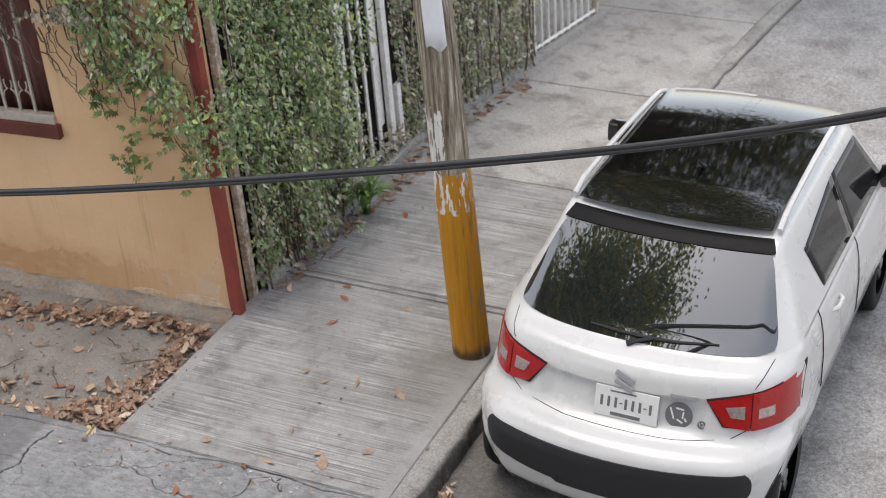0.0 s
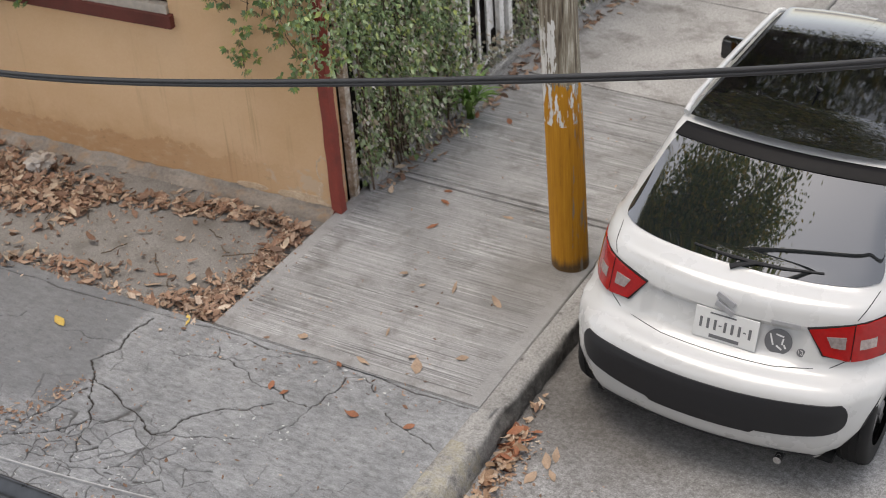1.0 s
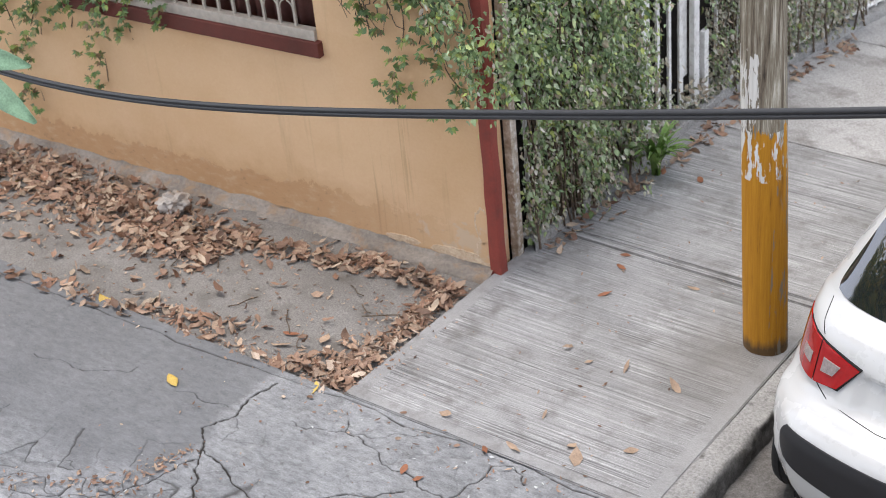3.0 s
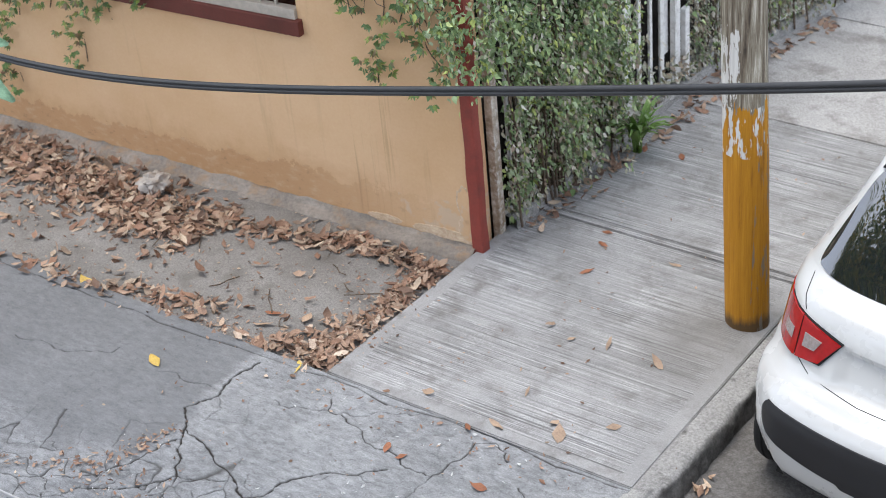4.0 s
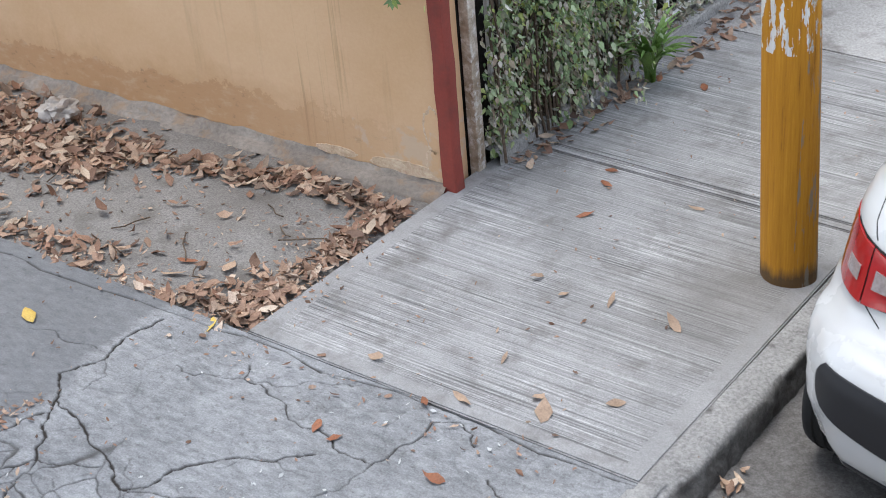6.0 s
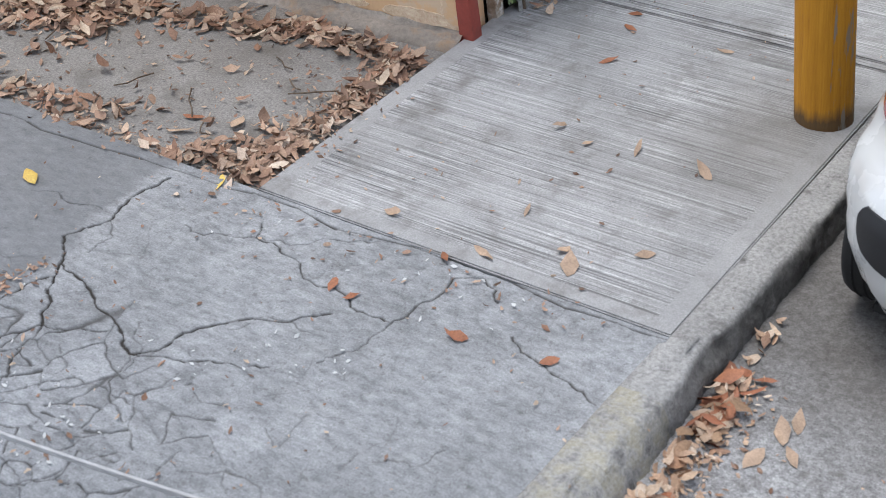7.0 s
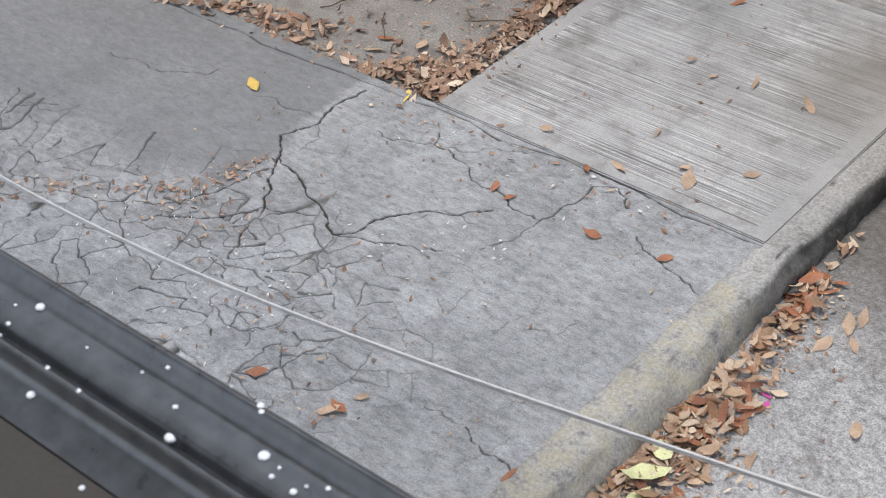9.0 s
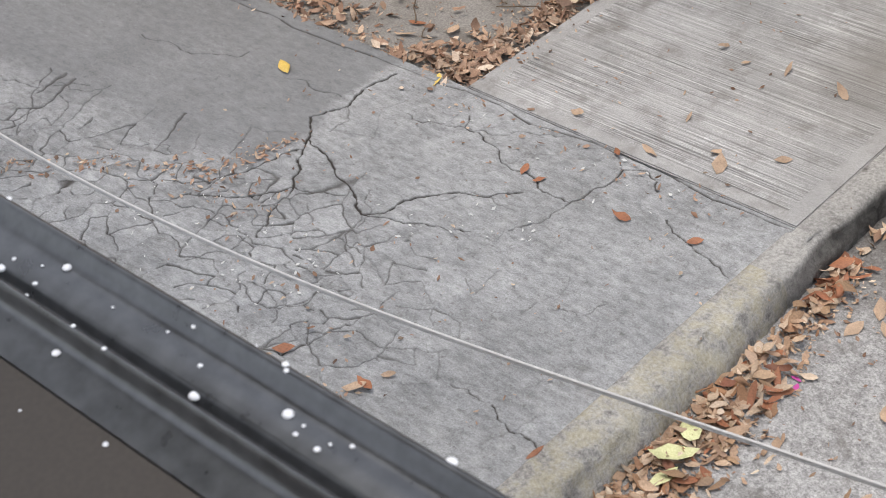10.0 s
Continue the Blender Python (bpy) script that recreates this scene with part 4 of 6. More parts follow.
def ivy():
    rng = random.Random(21)
    iv = thing("ivy", "dense climbing ivy, green above and dusty grey towards its foot", "ivy", kind="stuff")
    green, dusty, stems = [], [], []
    # trailing strands: leaves strung along each, so that the mass has folds and gaps
    for _ in range(2900):
        y0 = rng.choice([rng.uniform(1.72, 3.05)] * 3 + [rng.uniform(4.0, 5.9)] * 2)
        n0 = rng.uniform(0.35, 2.75)
        L = min(n0 - 0.04, rng.uniform(0.25, 0.9))
        thick = 0.15 + 0.32 * noise.noise(Vector((y0 * 3.1, n0 * 1.9, 3)))
        if noise.noise(Vector((y0 * 3.7, n0 * 2.4, 8))) < -0.22 or noise.noise(Vector((y0 * 9, n0 * 4, 1))) < -0.3:
            continue
        out = abs(rng.gauss(0, 0.7)) * max(0.04, thick) * (0.55 if y0 > 4 or y0 < 1.95 else 1.0)
        dry = 0.8 if y0 > 4 else 0.22 + 0.6 * max(0.0, 1 - n0 / 1.3)
        for k in range(int(L * rng.uniform(22, 42)) + 3):
            q = rng.random()
            n = n0 - L * q
            x = fence_x(y0) + 0.012 + out * (1 - 0.25 * q) + rng.gauss(0, 0.016)
            y = y0 + rng.gauss(0, 0.032)
            item = (Vector((max(x, fence_x(y) + 0.01), y, gz(x, y, n))), turn((0.6, -0.45, 0.7), rng, 0.6, (0.3, -0.1, -1.2)), 0.022 + 0.032 * rng.random() ** 2)
            (dusty if rng.random() < dry else green).append(item)
    # sprays over the gate's top and dry bits along its foot
    for _ in range(500):
        y = rng.uniform(3.0, 4.05)
        n = rng.uniform(1.5, 2.7) if rng.random() < 0.45 else abs(rng.gauss(0, 0.13)) + 0.05
        x = fence_x(y) + rng.uniform(0.0, 0.07)
        (green if n > 1 else dusty).append((Vector((x, y, gz(x, y, n))), turn((0.75, -0.35, 0.5), rng, 0.6), rng.uniform(0.035, 0.06)))
    # sprays over the corner and down the house wall, in bunches with gaps
    for _ in range(640):
        a = rng.random() ** 1.5
        cx = -1.58 - 1.0 * a ** 1.3
        low = 0.98 + 0.85 * a + 0.3 * noise.noise(Vector((cx * 5, 0, 4)))
        cn = rng.uniform(low, 2.8)
        if noise.noise(Vector((cx * 3.4, cn * 2.6, 11))) < -0.08:
            continue
        out = abs(rng.gauss(0, 0.06))
        dry = rng.random() < 0.16
        for _ in range(rng.randint(6, 16)):
            x, n = cx + rng.gauss(0, 0.04), cn + rng.gauss(0, 0.055)
            y = 1.36 - out - abs(rng.gauss(0, 0.02)) if x < -1.66 else 1.36 + rng.uniform(-0.06, 0.3)
            (dusty if dry else green).append((Vector((x, y, n)), turn((0.25, -0.8, 0.45), rng, 0.6, (0.1, 0, -1)), rng.uniform(0.026, 0.052)))
    # a withered tangle under the eaves beside the window
    for _ in range(2400):
        x, n = rng.uniform(-3.8, -2.1), 1.95 + abs(rng.gauss(0, 0.3))
        if n - 0.35 * (x + 2.1) < 1.95 or noise.noise(Vector((x * 3, n * 3, 6))) < -0.1:
            continue
        dusty.append((Vector((x, 1.3 - abs(rng.gauss(0, 0.05)), n)), turn((0.1, -0.8, 0.4), rng, 0.7, (0, 0, -1)), rng.uniform(0.03, 0.06)))
    for _ in range(110):
        x, n = rng.uniform(-3.4, -1.75), rng.uniform(1.5, 2.6)
        pts = []
        for k in range(10):
            x, n = x + rng.gauss(0.012, 0.022), n - rng.uniform(0.0, 0.085)
            pts.append((min(x, -1.72), 1.34 + 0.054 * (x + 1.765) - rng.uniform(0, 0.02), n))
        if min(p[2] for p in pts) > 1.05 + 0.4 * max(0.0, -1.8 - x):
            stems.append(tube("stem", pts, [0.0055 - 0.0004 * k for k in range(10)], 5))
    for _ in range(80):
        y = rng.choice([rng.uniform(1.75, 3.0), rng.uniform(1.75, 3.0), rng.uniform(4.1, 6.0)])
        x = fence_x(y) + rng.uniform(0.01, 0.09)
        pts, yy = [], y
        for k in range(12):
            yy += rng.gauss(0, 0.025)
            pts.append((x + rng.gauss(0, 0.012), yy, gz(x, yy, 0.02 + 2.3 * k / 11)))
        stems.append(tube("stem", pts, [0.008 - 0.0004 * k for k in range(12)], 5))
    part("green_leaves", leaves_mesh("green_leaves", green, OVAL, LEAF_F, 0.5, rng), M_IVY, iv, "glossy green ivy leaves")
    part("dusty_leaves", leaves_mesh("dusty_leaves", dusty, LEAF, LEAF_F, 0.6, rng), M_IVYDRY, iv, "dusty withered ivy leaves")
    bm = bmesh.new()
    for me in stems:
        bm.from_mesh(me)
        bpy.data.meshes.remove(me)
    part("stems", bm, M_STEM, iv, "bare brown climbing stems", smooth=True)


def hanging_vine(base, tip, count, rng, size=0.046):
    """A trailing stem on the house wall with leaves in fives."""
    vi = thing("hanging_vine", "thin trailing vine with fresh green leaves on the ochre wall", "vine", "vines on the wall", at=WALL)
    base, tip = Vector(base), Vector(tip)
    pts = []
    for k in range(10):
        t = k / 9
        p = base.lerp(tip, t) + Vector((0.05 * math.sin(t * 5 + base.x * 7), 0, 0))
        p.y = 0.02 + 0.03 * math.sin(t * 4 + base.z)
        pts.append(p)
    part("stem", tube("stem", pts, 0.0035, 5), M_STEM, vi)
    spots = []
    for _ in range(count):
        t = rng.uniform(0.0, 1.0) ** 0.8
        p = base.lerp(tip, t) + Vector((rng.gauss(0, 0.055), 0.05 + abs(rng.gauss(0, 0.03)), rng.gauss(0, 0.03)))
        n0 = turn((0, 0.85, 0.5), rng, 0.55, (0, 0.1, -1))
        for a in (-1.0, -0.5, 0, 0.5, 1.0):
            r = n0 @ Matrix.Rotation(a * 1.0, 3, "Z")
            spots.append((p + r @ Vector((size * 0.45, 0, 0)), r, size * rng.uniform(0.7, 1.1)))
    part("leaves", leaves_mesh("leaves", spots, OVAL, LEAF_F, 0.6, rng), M_VINE, vi)


def strap_plant():
    """Green strap-leaved plant at the gate's foot."""
    rng = random.Random(5)
    pl = thing("strap_leaved_plant", "tuft of bright green strap leaves at the gate foot", "plant")
    c = Vector((-1.54, 2.94, gz(-1.54, 2.94)))
    for k in range(46):
        a, spread = rng.uniform(-2.4, 1.6), rng.uniform(0.3, 1.1)
        L, w = rng.uniform(0.34, 0.58), rng.uniform(0.015, 0.03)
        v = []
        for i in range(7):
            t = i / 6
            r = L * (0.18 * t + 0.36 * t * t) * spread
            z = L * (1.15 * t - 0.6 * t * t)
            o = Vector((math.cos(a) * r, math.sin(a) * r, z))
            s = Vector((-math.sin(a), math.cos(a), 0)) * w * (1 - t * t * 0.95)
            v += [c + o - s, c + o - Vector((0, 0, 0.006)), c + o + s]
        part("leaf", pydata("leaf", v, grid_faces(7, 3)), M_STRAP, pl)


fence()
gate()
ivy()
VR = random.Random(77)
for b, tp, n in (((0.46, 0, 1.75), (0.48, 0, 0.9), 15), ((0.62, 0, 1.75), (0.66, 0, 1.35), 12), ((0.2, 0, 1.6), (0.24, 0, 1.1), 9), ((0.32, 0, 1.9), (0.3, 0, 1.3), 18), ((0.12, 0, 1.3), (0.1, 0, 0.86), 8),
                 ((2.6, 0, 1.9), (2.78, 0, 0.62), 26), ((2.2, 0, 1.6), (2.12, 0, 1.15), 16), ((3.1, 0, 1.7), (3.2, 0, 0.85), 22), ((3.5, 0, 1.6), (3.42, 0, 0.35), 22), ((2.4, 0, 1.7), (2.45, 0, 1.0), 16), ((2.9, 0, 1.8), (2.95, 0, 0.95), 20), ((3.8, 0, 1.5), (3.8, 0, 0.6), 14), ((2.7, 0, 1.5), (2.5, 0, 0.95), 14), ((3.2, 0, 1.3), (3.35, 0, 0.7), 12)):
    hanging_vine(b, tp, n * 2, VR)
strap_plant()


# ---------- utility pole ----------
def pole():
    po = thing("utility_pole", "wooden utility pole painted ochre yellow at its foot, flaking white above", "pole")
    verts, seg, hs = [], 28, [-0.3 + 0.05 * k for k in range(60)] + [2.8 + 0.5 * k for k in range(11)]
    for h in hs:
        cx, cy = -0.142 - 0.034 * (h + 0.1), 1.535
        r0 = 0.115 - 0.0035 * h
        for j in range(seg):
            t = 2 * math.pi * j / seg
            r = r0 * (1 + 0.018 * noise.noise(Vector((math.cos(t) * 2, math.sin(t) * 2, h * 0.7))) + 0.008 * noise.noise(Vector((math.cos(t) * 9, math.sin(t) * 9, h * 1.5))))
            verts.append((cx + r * math.cos(t), cy + r * math.sin(t), h))
    fc = grid_faces(len(hs), seg, True) + [tuple(range((len(hs) - 1) * seg, len(hs) * seg))]
    part("shaft", pydata("shaft", verts, fc), M_POLE, po)
    v = []
    for i in range(8):
        t = math.radians(-98 + 60 * i / 7)
        for k in range(6):
            h = 1.99 + 0.55 * k / 5 + (0.02 * math.sin(i) if k == 0 else 0)
            r = 0.115 - 0.0035 * h + 0.006 + 0.001 * math.sin(i * 2 + k)
            v.append((-0.142 - 0.034 * (h + 0.1) + r * math.cos(t), 1.535 + r * math.sin(t), h))
    o = part("poster", pydata("poster", v, grid_faces(8, 6)), M_PAPER, po, "torn white paper notice")
    o.modifiers.new("sheet", "SOLIDIFY").thickness = 0.001


pole()


# ---------- car ----------
def road_frame(x, y, yaw):
    up = Vector((-SX, -SY, 1)).normalized()
    f = Vector((math.sin(radians(yaw)), math.cos(radians(yaw)), 0))
    f = (f - up * f.dot(up)).normalized()
    r = f.cross(up)
    return Matrix.Translation((x, y, gz(x, y, -0.14))) @ Matrix((r, f, up)).transposed().to_4x4()


REAR = [(0.16, 0.16), (0.22, 0.07), (0.3, 0.02), (0.42, 0.0), (0.55, 0.0), (0.62, 0.025), (0.655, 0.07), (0.675, 0.15), (0.70, 0.19), (0.8, 0.225), (0.9, 0.25), (0.97, 0.275), (1.0, 0.3), (1.02, 0.35), (1.035, 0.4), (1.045, 0.425), (1.45, 0.86), (1.49, 0.93), (1.53, 1.08)]
HALF = [(0.16, 0.6), (0.24, 0.66), (0.33, 0.75), (0.42, 0.81), (0.6, 0.84), (0.8, 0.838), (0.93, 0.825), (1.02, 0.805), (1.08, 0.775), (1.45, 0.61), (1.5, 0.575), (1.53, 0.5)]
NOSE = [(0.16, 3.5), (0.3, 3.62), (0.5, 3.65), (0.7, 3.62), (0.85, 3.5), (0.95, 3.3), (1.0, 3.15), (1.06, 3.05), (1.3, 2.85), (1.45, 2.74), (1.53, 2.6)]


def rear_v(u, w):
    """How far the car's back stands from its rearmost point, across and up."""
    b = lerp(HALF, w)
    t = min(1.0, max(0.0, (abs(u) - 0.58) / (b - 0.58)))
    k = 0.30 if w < 1.03 else 0.22
    def ease(q):
        q = min(1.0, max(0.0, q))
        return q * q * (3 - 2 * q)
    dish = 0.024 * ease((0.46 - abs(u)) / 0.07) * ease((w - 0.69) / 0.035) * ease((0.885 - w) / 0.03)
    bow = lerp([(0.96, 0.26), (1.1, 0.17)], w)
    bulge = -0.006 * math.sin(math.pi * (w - 1.05) / 0.4) if 1.05 < w < 1.45 else 0.0
    return dish + bulge + lerp(REAR, w) + bow * u * u + lerp([(0.96, 0.0), (1.1, 0.025)], w) + k * (1 - math.sqrt(max(0.0, 1 - t ** 2.6)))


def outline(w, n=34):
    """Plan of the body at one height, from the rear middle round the right side to the front and back."""
    b, nose = lerp(HALF, w), lerp(NOSE, w)
    right = []
    for i in range(n + 1):
        u = b * math.sin(0.5 * math.pi * i / n)
        right.append((u, rear_v(u, w)))
    v0 = right[-1][1]
    vf = nose - 0.45 if w < 1.0 else nose - 0.25
    for i in range(1, 13):
        right.append((b, v0 + (vf - v0) * i / 12))
    for i in range(1, 9):
        t = 0.5 * math.pi * i / 8
        right.append((b * math.cos(t) ** 0.7 if i < 8 else 0.0, vf + (nose - vf) * math.sin(t)))
    left = [(-u, v) for u, v in right[1:-1]][::-1]
    return right + left


def loft(levels):
    v, n = [], 0
    for w in levels:
        o = outline(w)
        n = len(o)
        v += [(x, y, w) for x, y in o]
    return v, grid_faces(len(levels), n, True), n


def patch(f, nu, nv, out=0.004):
    """A panel over the car's back: f gives (u, w) for two numbers from 0 to 1."""
    v = []
    for i in range(nu):
        for j in range(nv):
            u, w = f(i / (nu - 1), j / (nv - 1))
            v.append((u, rear_v(u, w) - out, w))
    return v, grid_faces(nu, nv)


def half_at(y, w):
    """Half the body's width at a distance from its back and a height."""
    lo, hi = 0.0, lerp(HALF, w)
    if rear_v(hi, w) <= y:
        return hi
    for _ in range(24):
        mid = (lo + hi) / 2
        lo, hi = (mid, hi) if rear_v(mid, w) <= y else (lo, mid)
    return lo


def slab_of(name, verts, faces, thick=0.006, flip=False):
    """Give a panel its thickness, forwards into the car."""
    n = len(verts)
    V = list(verts) + [(x, y + thick, z) for x, y, z in verts]
    F = list(faces) + [tuple(i + n for i in f)[::-1] for f in faces]
    count = {}
    for f in faces:
        for a, b in zip(f, f[1:] + f[:1]):
            count[(a, b)] = 1
    for a, b in count:
        if (b, a) not in count:
            F.append((b, a, a + n, b + n))
    me = pydata(name, V, F)
    bm = bmesh.new()
    bm.from_mesh(me)
    bmesh.ops.recalc_face_normals(bm, faces=bm.faces)
    bm.to_mesh(me)
    bm.free()
    me.polygons.foreach_set("use_smooth", [True] * len(me.polygons))
    me.set_sharp_from_angle(angle=radians(38))
    return me


def quad(c):
    """Bilinear (u, w) between four corners."""
    (a, b), (d, e), (g, h), (k, l) = c

    def f(s, t):
        return ((a * (1 - s) + d * s) * (1 - t) + (k * (1 - s) + g * s) * t, (b * (1 - s) + e * s) * (1 - t) + (l * (1 - s) + h * s) * t)
    return f


def seam(name, line, out=0.001, r=0.0022):
    pts = []
    for (a, b), (c, d) in zip(line, line[1:]):
        for k in range(8):
            u, w = a + (c - a) * k / 8, b + (d - b) * k / 8
            pts.append((u, rear_v(u, w) - out, w))
    return tube(name, pts, r, 5)


def wheel(parent, x, v):
    w = new("wheel")
    w.parent = parent
    w.location = (x, v, 0.315)
    prof = [(0.2, -0.085), (0.27, -0.09), (0.305, -0.082), (0.315, -0.06), (0.317, 0.0), (0.315, 0.06), (0.305, 0.082), (0.27, 0.09), (0.2, 0.085)]
    V = [(o, r * math.cos(2 * math.pi * k / 40), r * math.sin(2 * math.pi * k / 40)) for k in range(40) for r, o in prof]
    F = [(k * 9 + j, ((k + 1) % 40) * 9 + j, ((k + 1) % 40) * 9 + j + 1, k * 9 + j + 1) for k in range(40) for j in range(8)]
    ty = part("tyre", pydata("tyre", V, F), M_TYRE, w)
    bm = bmesh.new()
    s = 1 if x > 0 else -1
    for k in range(5):
        add_box(bm, (0.03, -0.028, 0.03), (0.06, 0.028, 0.205), 0.006, Matrix.Rotation(2 * math.pi * k / 5, 4, "X"))
    bmesh.ops.create_cone(bm, segments=24, radius1=0.05, radius2=0.04, depth=0.05, cap_ends=True, matrix=Matrix.Translation((0.05, 0, 0)) @ Matrix.Rotation(math.pi / 2, 4, "Y"))
    bmesh.ops.create_cone(bm, segments=32, radius1=0.2, radius2=0.2, depth=0.02, cap_ends=True, matrix=Matrix.Translation((-0.04, 0, 0)) @ Matrix.Rotation(math.pi / 2, 4, "Y"))
    bmesh.ops.scale(bm, vec=(s, 1, 1), verts=bm.verts)
    bmesh.ops.recalc_face_normals(bm, faces=bm.faces)
    part("rim", bm, M_RIM, w, "five-spoke alloy rim")
    # groove rings in the tread
    for o in (-0.04, 0.0, 0.04):
        pts = [(o, 0.3155 * math.cos(2 * math.pi * k / 40), 0.3155 * math.sin(2 * math.pi * k / 40)) for k in range(41)]
        part("tread_groove", tube("tread_groove", pts, 0.005, 4), M_SEAM, w)
    return w


def car():
    c = thing("car", "small white hatchback with a black roof, parked at the kerb", "car", at=road_frame(1.147, 0.175, 1.9))
    # body below the belt line
    lv = [0.16, 0.19, 0.22, 0.26, 0.3, 0.36, 0.42, 0.48, 0.55, 0.59, 0.62, 0.64, 0.655, 0.665, 0.675, 0.69, 0.71, 0.725, 0.75, 0.8, 0.84, 0.855, 0.87, 0.885, 0.9, 0.94, 0.97, 1.0, 1.015, 1.03, 1.04, 1.06]
    v, f, n = loft(lv)
    f += [tuple(range(n))[::-1], tuple(range(len(v) - n, len(v)))]
    arch = []
    for p in v:
        x, y, z = p
        for wy in (0.60, 3.03):
            d = math.hypot(y - wy, z - 0.315)
            if abs(x) > 0.66 and 0.345 < d < 0.44:
                x += 0.02 * (1 if x > 0 else -1) * math.sin((d - 0.345) / 0.095 * math.pi)
        arch.append((x, y, z))
    me = pydata("body", arch, f)
    me.set_sharp_from_angle(angle=radians(40))
    part("body", me, M_CAR, c)
    lv = [1.05, 1.06, 1.08, 1.1, 1.13, 1.16, 1.19, 1.22, 1.26, 1.3, 1.34, 1.38, 1.41, 1.43, 1.45, 1.47, 1.49, 1.51, 1.53]
    v, f, n = loft(lv)
    f += [tuple(range(len(v) - n, len(v)))]
    me = pydata("cabin", v, f)
    me.set_sharp_from_angle(angle=radians(40))
    part("cabin", me, M_CAR, c)
    # black roof skin, spoiler
    V = []
    for i in range(25):
        for j in range(21):
            u = (j / 10 - 1) * 0.53
            q = 0.93 + 0.26 * u * u + (1.74 - 0.12 * (u / 0.53) ** 2) * i / 24
            V.append((u, q, 1.545 + 0.028 * (1 - (u / 0.53) ** 2) - 0.05 * max(0, (1.25 - q) / 0.4) ** 1.5 - 0.06 * max(0, (q - 2.2) / 0.5) ** 2))
    part("roof", slab_of("roof", V, grid_faces(25, 21), 0.0), M_BLACKGLOSS, c, "glossy black roof")
    def spoil(s, t):
        w = 1.44 + 0.085 * t
        return ((2 * s - 1) * (lerp(HALF, w) - 0.04), w)
    pv, pf = patch(spoil, 31, 9, 0.022)
    part("spoiler", slab_of("spoiler", pv, pf, 0.1), M_SPOILER, c, "black roof spoiler")
    # rear window
    def rw(s, t):
        hw = 0.705 - 0.135 * t
        e = abs(2 * s - 1)
        lowc, topc = 1.048 + 0.03 * e ** 6, 1.456 - 0.02 * e ** 6
        return ((2 * s - 1) * hw * (1 - 0.03 * (2 * t - 1) ** 8), lowc + (topc - lowc) * t)
    pv, pf = patch(rw, 41, 33, 0.01)
    part("rear_window", slab_of("rear_window", pv, pf, 0.004), M_GLASS, c, "dark tinted rear window reflecting trees")
    # wiper
    pts = [(x, rear_v(x, w) - 0.022, w) for x, w in ((-0.26, 1.082), (-0.1, 1.078), (0.06, 1.076), (0.22, 1.08), (0.42, 1.092))]
    part("wiper", tube("wiper", pts, [0.006, 0.008, 0.011, 0.008, 0.005], 6), M_BLACKPL, c)
    part("wiper_arm", tube("wiper_arm", [(x, rear_v(x, w) - 0.03, w) for x, w in ((-0.04, 1.045), (0.0, 1.06), (0.1, 1.082))], [0.016, 0.012, 0.007], 6), M_BLACKPL, c)
    # tail lamps
    for s in (-1, 1):
        la = new("tail_lamp")
        la.parent = c
        tagged(la, "red tail lamp with clear lenses")
        for nm, cs, mt, o in (("housing", ((0.428, 0.897), (0.523, 0.763), (0.838, 0.748), (0.822, 0.974)), M_SEAM, 0.009),
                              ("inner_lens", ((0.44, 0.89), (0.53, 0.772), (0.655, 0.752), (0.645, 0.935)), M_REDLENS, 0.014),
                              ("outer_lens", ((0.66, 0.752), (0.834, 0.76), (0.818, 0.965), (0.65, 0.936)), M_REDLENS, 0.016),
                              ("reversing_lens", ((0.53, 0.868), (0.56, 0.818), (0.625, 0.814), (0.62, 0.876)), M_CLEARLENS, 0.02),
                              ("indicator_lens", ((0.688, 0.812), (0.752, 0.816), (0.747, 0.866), (0.684, 0.862)), M_CLEARLENS, 0.021)):
            pv, pf = patch(quad([(s * a, b) for a, b in cs]), 9, 7, o)
            part(nm, slab_of(nm, pv, pf, 0.014), mt, la)
    # bumper insert
    def bi(s, t):
        e = 2 * s - 1
        top, lo = 0.585 + 0.012 * abs(e) ** 3, 0.36 + 0.06 * abs(e) ** 4 + (0.02 if abs(e) > 0.42 else 0.0)
        return (e * (0.72 - 0.035 * abs(2 * t - 1) ** 3), lo + (top - lo) * t)
    pv, pf = patch(bi, 61, 9, 0.008)
    part("bumper_insert", slab_of("bumper_insert", pv, pf, 0.012), M_BLACKPL, c, "black plastic bumper insert")
    def apron_strip(s, t):
        return ((2 * s - 1) * 0.62, 0.19 + 0.06 * t)
    pv, pf = patch(apron_strip, 31, 4, 0.004)
    part("bumper_lip", slab_of("bumper_lip", pv, pf, 0.01), M_BLACKPL, c)
    # tailgate seam
    tg = [(-0.655, 0.79), (-0.64, 0.75), (-0.56, 0.7), (-0.3, 0.683), (0.3, 0.683), (0.56, 0.7), (0.64, 0.75), (0.655, 0.79)]
    part("tailgate_seam", seam("tailgate_seam", tg), M_SEAM, c)
    for s in (-1, 1):
        part("tailgate_seam", seam("tailgate_seam", [(s * 0.648, 0.955), (s * 0.68, 1.01), (s * 0.7, 1.05)]), M_SEAM, c)
    # number plate with plain bars
    pl = new("number_plate")
    pl.parent = c
    pl.matrix_local = Matrix.Translation((0.03, rear_v(0.03, 0.79) - 0.016, 0.795)) @ Matrix.Rotation(radians(-13), 4, "X")
    tagged(pl, "white number plate with dark bars")
    part("plate", box_bm((-0.17, -0.004, -0.083), (0.17, 0.006, 0.083), 0.003), M_PLATE, pl)
